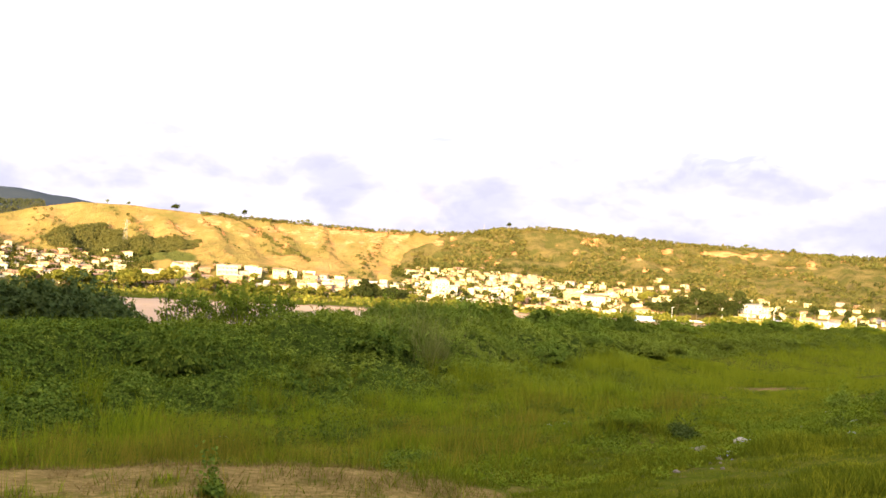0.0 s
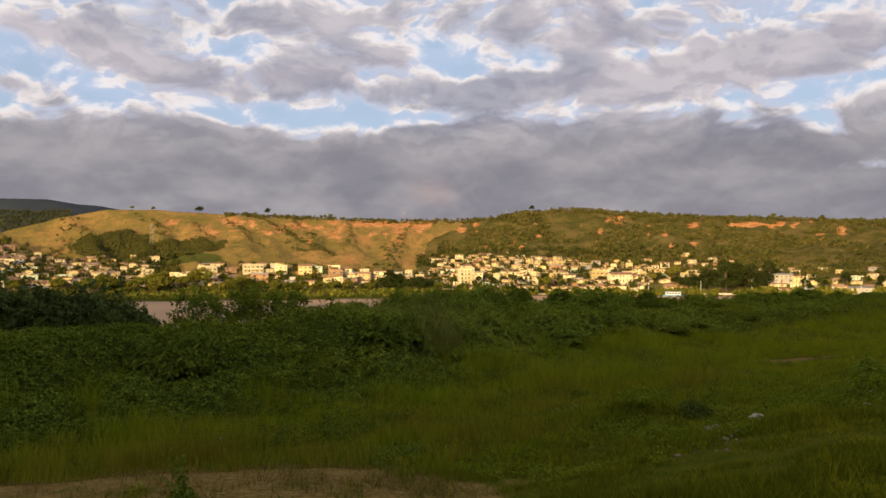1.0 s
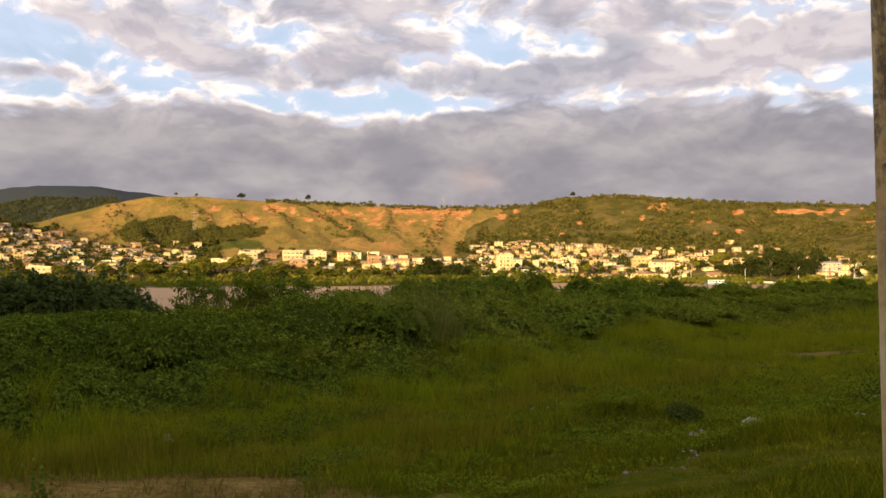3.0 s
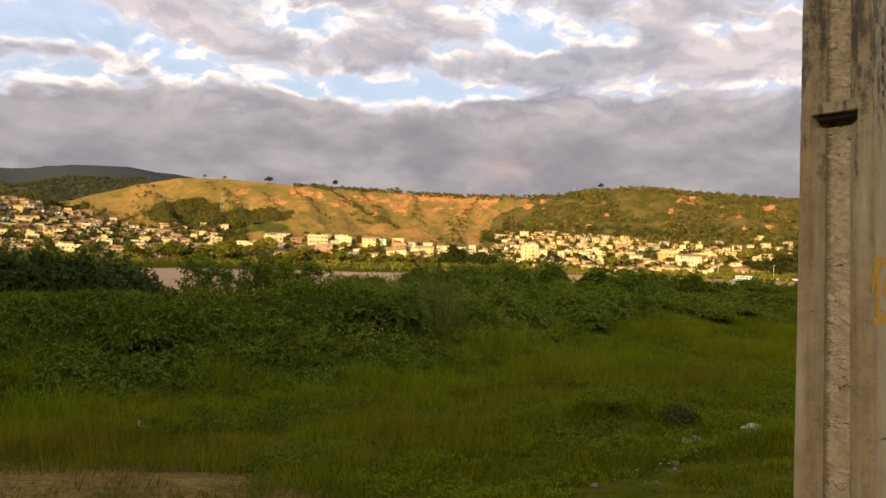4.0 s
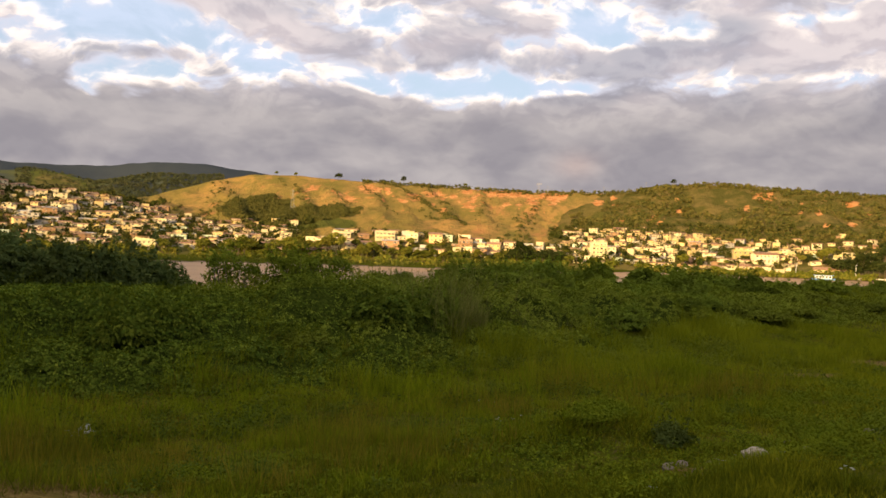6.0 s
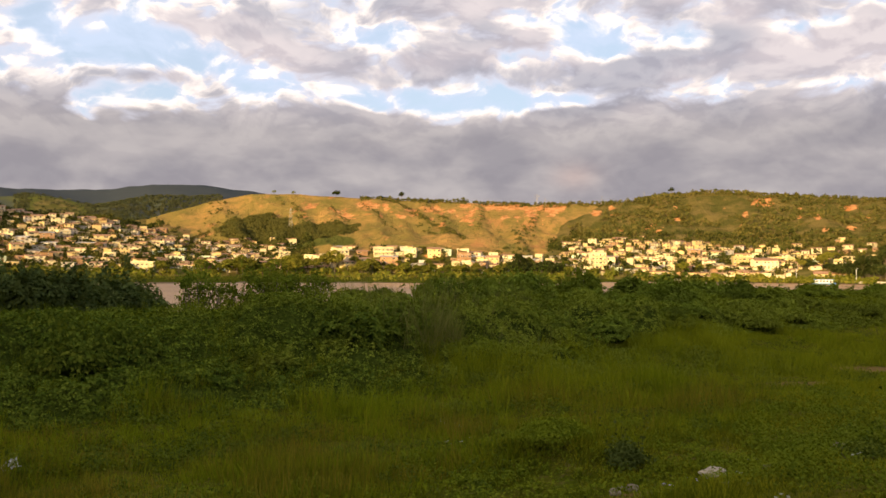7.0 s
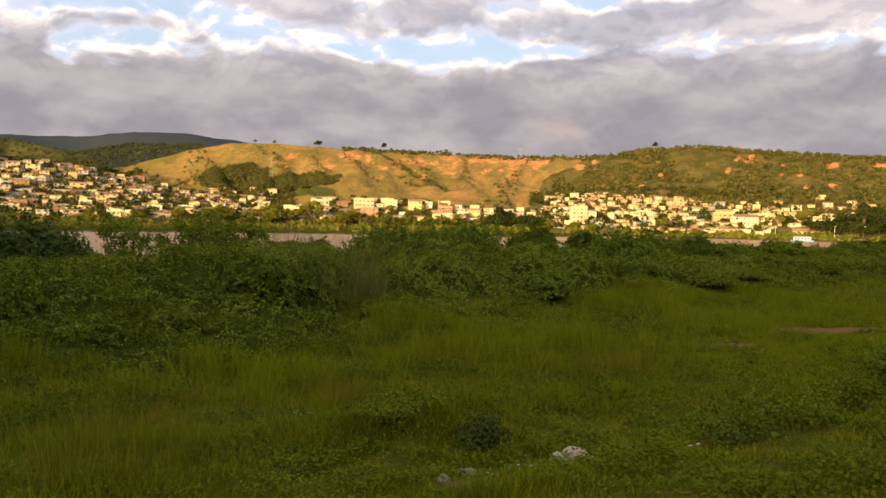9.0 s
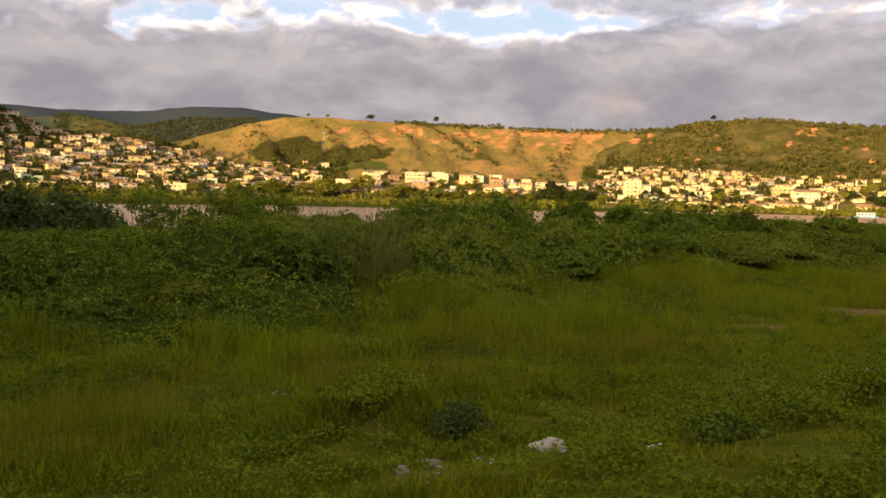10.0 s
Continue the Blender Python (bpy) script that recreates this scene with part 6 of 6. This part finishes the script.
def cover(x, y):
    """How high the low growth stands over the bank: a union of mounds, with a ragged edge."""
    x, y = np.asarray(x, float), np.asarray(y, float)
    wx, wy = x + 0.9 * fbm(x / 1.3, y / 1.3, 141, 3), y + 0.9 * fbm(x / 1.3, y / 1.3, 143, 3)
    best = 0 * x
    for mx, my, rad, tall in MOUNDS:
        d = ((wx - mx) ** 2 + (wy - my) ** 2) / rad**2
        near = d < 1
        best[near] = np.maximum(best[near], tall * (1 - d[near]) ** 0.42)
    u, v = y * HX - x * HY, x * HX + y * HY
    inside = ramp(u + 2.2 * fbm(x / 6, y / 6, 41), 30.5 + 5 * ramp(v, 44, 62), 33 + 5 * ramp(v, 44, 62)) * (1 - ramp(u, 54, 60))
    far_part = ramp(v, 72, 84)
    low = 0.22 + 1.3 * clumped(x, y, 4.2, 43) * (0.3 + 0.7 * clumped(x, y, 1.8, 45))
    return inside * (np.maximum(best, 0.20 + 0.18 * fbm(x, y, 47, 2)) * (1 - far_part) + low * 0.6 * far_part)


def low_growth(name, label, P, leaf, mat, seed, per=5, sink=0.25):
    rng = np.random.default_rng(seed)
    x, y = P.T
    high = cover(x, y)
    keep = high > 0.08
    x, y, high = x[keep], y[keep], high[keep]
    e = 0.2
    gx, gy = (cover(x + e, y) - high) / e, (cover(x, y + e) - high) / e
    face = np.column_stack([-gx.clip(-2.5, 2.5), -gy.clip(-2.5, 2.5), 0 * gx + 1.0])
    face = face / np.linalg.norm(face, axis=1, keepdims=True) + np.array([0, 0, 0.45]) + 0.30 * rng.normal(size=(len(x), 3))
    z = height(x, y) + high * (1.02 - sink * rng.random(len(x)) ** 2) + 0.06 * rng.normal(size=len(x))
    at = np.column_stack([x, y, z])
    return tagged(new(name, mesh_of(name, *sprays(at, face, leaf, per, rng), mat)), label, "creeper", kind="stuff")


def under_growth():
    """A dark sheet that stands in for the shade below the creeper."""
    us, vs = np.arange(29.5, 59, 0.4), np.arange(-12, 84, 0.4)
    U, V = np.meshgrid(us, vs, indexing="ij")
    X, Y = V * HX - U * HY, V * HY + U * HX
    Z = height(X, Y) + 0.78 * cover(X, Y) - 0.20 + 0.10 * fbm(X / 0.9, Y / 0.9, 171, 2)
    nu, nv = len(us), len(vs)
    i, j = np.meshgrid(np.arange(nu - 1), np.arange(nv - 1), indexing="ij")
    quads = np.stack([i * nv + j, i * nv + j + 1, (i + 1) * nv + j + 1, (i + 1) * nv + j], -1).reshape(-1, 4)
    mesh = mesh_of("under_growth", np.stack([X, Y, Z], -1).reshape(-1, 3), quads, INNER_SHADE)
    tagged(new("under_growth", mesh), "dark sheet standing in for the shade below the creeper", "creeper", kind="stuff")


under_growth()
P = scatter(44000, 35, 29, 56, -9, 30, lambda x, y: 0.55 * (1 - ramp(x * HX + y * HY, 4, 20)) + 0.12)
low_growth("dark_creeper", "dark green creeper and low growth over the bank", P, 0.14, DARKWEED, 36)
P = scatter(150000, 31, 29, 56, -9, 84, lambda x, y: 0.80 * clumped(x, y, 3.4, 49, -0.10) * np.maximum(clumped(x, y, 0.75, 151, -0.06), 0.7 * ramp(x * HX + y * HY, 24, 40)))
low_growth("bank_creeper", "bright green creeper and low growth over the bank", P, 0.112, VINE, 32)
P = scatter(125000, 37, 29, 56, -9, 84, lambda x, y: 0.75 * (1 - clumped(x, y, 3.4, 49, -0.10)) * np.maximum(clumped(x, y, 0.75, 153, -0.06), 0.7 * ramp(x * HX + y * HY, 24, 40)))
low_growth("leafy_growth", "mid-green leafy growth over the bank", P, 0.130, BUSHLEAF, 38)
P = scatter(60000, 39, 30, 54, -9, 76, lambda x, y: clumped(x, y, 1.7, 155, 0.04))
P = P[cover(P[:, 0], P[:, 1]) > 0.1]
blades("creeper_stalks", "thin green stalks and grass standing out of the creeper", P, 0.85, 0.022, GRASS, 40, 0.55).location.z = 0.3
P = scatter(50000, 33, 36, 58, 72, 190, lambda x, y: 0.9 + 0 * x)
low_growth("far_bank_growth", "low green growth along the river bank", P, 0.20, VINE, 34, 4)


# ---- broad-leaved weeds on the field ----
def weeds(name, label, P, spread, tall, leaf, per, mat, seed):
    rng = np.random.default_rng(seed)
    n = len(P)
    z = height(P[:, 0], P[:, 1])
    s = rng.uniform(0.6, 1.3, n)
    c = np.repeat(np.column_stack([P, z]), per, 0)
    k = np.repeat(s, per)[:, None]
    off = rng.normal(size=(len(c), 3)) * np.array([0.5, 0.5, 0.0]) * spread * k
    up = tall * k[:, 0] * (0.25 + 0.75 * rng.random(len(c))) * np.exp(-(off[:, 0] ** 2 + off[:, 1] ** 2) / (spread * k[:, 0]) ** 2)
    at = c + off + np.column_stack([0 * up, 0 * up, up])
    face = rng.normal(size=(len(c), 3)) * 0.5 + np.array([0, 0, 1.0])
    return tagged(new(name, mesh_of(name, *leaf_arrays(at, face, leaf, leaf * 0.85, rng, 0.2, 0.2, True), mat)), label, "weeds", kind="stuff")


P = scatter(3000, 21, 9, 20, 14, 50, lambda x, y: clumped(x, y, 2.2, 81, -0.05) * (1 - bare_ground(x, y)))
weeds("low_weeds", "low broad-leaved weeds on the bank of the line", P, 0.40, 0.36, 0.08, 45, WEED, 22)
P = scatter(5200, 41, 3.2, 16, 19, 48, lambda x, y: verge(x, y) * clumped(x, y, 1.5, 87, 0.06) * (1 - bare_ground(x, y)) * (1 - spot(x, y, 9.3, 27.0, 1.6, 1.2)))
weeds("verge_weeds", "dense leafy weeds on the slope below the line", P, 0.34, 0.50, 0.080, 42, WEED, 42)
P = scatter(2600, 23, 14, 34, -8, 70, lambda x, y: clumped(x, y, 3.0, 83, 0.1) * (1 - bare_ground(x, y)))
weeds("field_weeds", "patches of leafy weeds in the grass", P, 0.50, 0.42, 0.10, 55, DARKWEED, 24)
P = scatter(1700, 25, 25, 38, -10, 60, lambda x, y: clumped(x, y, 3.5, 85))
weeds("bank_weeds", "leafy weeds in front of the bushes", P, 0.75, 0.70, 0.12, 60, VINE, 26)


def clump(x, y, wide, tall, count, leaf, mat, label, seed, name="weed_clump"):
    """One larger weed by itself, with stems and leaves."""
    prng_local = random.Random(seed)
    root = bush(seed, mound(prng_local, wide, tall, 6), count, leaf, mat, label, name, "larger weeds on the field", stems=4, sprigs=14, depth=0.6, thick=0.25)
    root.location = (x, y, float(height(x, y)) - 0.04)


clump(5.45, 28.9, 1.75, 0.85, 4200, 0.070, WEED, "bright green leafy clump on a small rise", 201)
clump(7.1, 28.5, 1.15, 0.74, 1700, 0.085, DULLWEED, "dark green bushy weed beside a pale stone", 202)
clump(13.80, 32.75, 0.66, 0.86, 700, 0.085, BUSHLEAF, "upright dark weed in the grass", 203)
clump(13.60, 27.40, 1.14, 0.86, 1300, 0.075, WEED, "leafy weed clump on the slope", 204)
clump(15.45, 28.43, 1.20, 1.03, 1300, 0.08, WEED, "tall leafy weed clump on the slope", 205)
clump(17.10, 31.93, 1.20, 1.15, 1200, 0.09, BUSHLEAF, "dense green weed clump on the slope", 206)
clump(-7.62, 16.07, 0.54, 0.48, 420, 0.11, BUSHLEAF, "dark rosette weed on dry straw", 207)
clump(18.6, 29.5, 1.2, 0.9, 1400, 0.085, WEED, "bright leafy weed clump beside the slope", 212)
clump(20.2, 33.4, 1.3, 1.0, 1400, 0.085, WEED, "bright leafy weed clump in the rank grass", 213)
clump(12.2, 26.0, 1.0, 0.6, 1100, 0.08, VINE, "low bright leafy weed clump", 214)
clump(11.33, 31.52, 0.96, 0.57, 900, 0.08, WEED, "low spreading weed clump", 208)
clump(9.89, 33.99, 1.08, 0.57, 900, 0.085, BUSHLEAF, "low dark spreading weed clump", 209)
clump(21.12, 41.72, 1.56, 1.72, 1300, 0.12, BUSHLEAF, "rounded green shrub standing in the meadow", 210, "meadow_shrub")
clump(24.21, 43.26, 1.44, 1.38, 1200, 0.12, BUSHLEAF, "small green shrub standing in the meadow", 211, "meadow_shrub")


# ---- stones, litter and flowers ----
def stone(x, y, size, seed, label, mat=ROCK, flat=0.5, name="stone"):
    bm = bmesh.new()
    bmesh.ops.create_icosphere(bm, subdivisions=3, radius=1.0)
    for v in bm.verts:
        d = v.co.normalized()
        k = 1 + 0.35 * noise.noise(d * 1.3 + Vector((seed * 3.1, 0, 0))) + 0.12 * noise.noise(d * 4.0 + Vector((0, seed, 0)))
        v.co = Vector((d.x * size * k, d.y * size * 0.7 * k, d.z * size * flat * k))
    mesh = bpy.data.meshes.new(name)
    bm.to_mesh(mesh)
    bm.free()
    mesh.materials.append(mat)
    ob = tagged(new(name, mesh), label, "stone", "stones in the grass")
    ob.matrix_world = pose(x, y, float(height(x, y)) + size * flat * 0.30, 0, 0, seed * 47 % 360)


stone(9.27, 27.50, 0.40, 1, "flat pale grey rock lying in the grass", PALEROCK, 0.36)
stone(10.51, 27.71, 0.20, 2, "small pale rock beside a larger one")
stone(12.67, 29.46, 0.30, 3, "weathered grey-brown rock half hidden by weeds", flat=0.7)
srng = random.Random(31)
# rubble on the bare soil: a few paler lumps, then small ones round them
for k, (x, y, size) in enumerate(((6.88, 25.4, 0.17), (7.29, 26.1, 0.17), (7.75, 24.1, 0.15), (8.22, 24.7, 0.10), (8.90, 23.5, 0.13), (7.05, 26.5, 0.10), (10.5, 29.5, 0.17), (8.5, 25.5, 0.08))):
    stone(x, y, size, 10 + k, "pale rubble stone on bare soil", RUBBLE, 0.6)
for k in range(12):
    x, y = srng.uniform(6.5, 9.3), srng.uniform(23.4, 27.0)
    stone(x, y, srng.uniform(0.04, 0.09), 20 + k, "small grey rubble stone on bare soil", flat=0.6)
for k in range(10):
    x, y = srng.uniform(2.7, 5.5), srng.uniform(17.1, 19.7)
    stone(x, y, srng.uniform(0.04, 0.11), 40 + k, "small grey rubble stone on bare soil", flat=0.6)


def scrap(x, y, size, seed, label):
    """A crumpled sheet of plastic or paper."""
    bm = bmesh.new()
    bmesh.ops.create_grid(bm, x_segments=7, y_segments=5, size=0.5)
    for v in bm.verts:
        n = noise.noise(Vector((v.co.x * 3, v.co.y * 3, seed)))
        v.co = Vector((v.co.x * size * (1 + 0.2 * n), v.co.y * size * 0.6 * (1 + 0.3 * n), 0.22 * size * n + 0.12 * size))
    bmesh.ops.solidify(bm, geom=bm.faces, thickness=0.006)
    mesh = bpy.data.meshes.new("litter_scrap")
    bm.to_mesh(mesh)
    bm.free()
    mesh.materials.append(LITTER)
    ob = tagged(new("litter_scrap", mesh), label, "litter", "litter in the grass")
    ob.matrix_world = pose(x, y, float(height(x, y)) + 0.12, 6, -4, seed * 61 % 360)


scrap(-10.30, 28.53, 0.85, 1, "crumpled white plastic sheet lying in the grass")
scrap(-10.92, 27.19, 0.40, 2, "faded scrap of plastic in the grass")
scrap(17.72, 37.49, 0.45, 3, "flat white sheet lying on bare soil")
for k, (x, y) in enumerate(((9.6, 26.2), (6.1, 20.6))):
    scrap(x, y, 0.2, 10 + k, "small pale scrap of litter")


def flower(x, y, tall, mat, seed, label):
    root = tagged(new("wildflower"), label, "flower", "wildflowers in the field")
    root.location = (x, y, float(height(x, y)) - 0.02)
    r = random.Random(seed)
    bm, heads = bmesh.new(), []
    for _ in range(4):
        top = Vector((r.uniform(-0.15, 0.15), r.uniform(-0.15, 0.15), tall * r.uniform(0.75, 1.1)))
        tube(bm, [(0, 0, 0), top * 0.5 + Vector((0, 0, 0.03)), top], [0.006, 0.005, 0.003], 4)
        heads.append(top)
    part("stalk_tuft", bm, WEED, root)
    for top in heads:
        bm = bmesh.new()
        for k in range(6):
            a = k * math.pi / 3
            d = Vector((math.cos(a), math.sin(a), 0.35))
            s = Vector((-math.sin(a), math.cos(a), 0))
            vs = [bm.verts.new(top + p) for p in (Vector((0, 0, 0)), d * 0.018 + s * 0.011, d * 0.034, d * 0.018 - s * 0.011)]
            bm.faces.new(vs)
        part("bloom", bm, mat, root)


for k, (x, y) in enumerate(((8.9, 19.2), (1.1, 37.0), (1.8, 36.2), (2.5, 30.0), (3.0, 29.6), (15.4, 33.0), (11.0, 23.0), (5.5, 33.0))):
    flower(x, y, 0.5, PETAL, k, "white wildflowers on thin stalks")
for k, (x, y) in enumerate(((8.4, 24.9), (7.9, 24.2), (4.9, 17.9))):
    flower(x, y, 0.3, LILAC, 20 + k, "lilac wildflowers close to the ground")
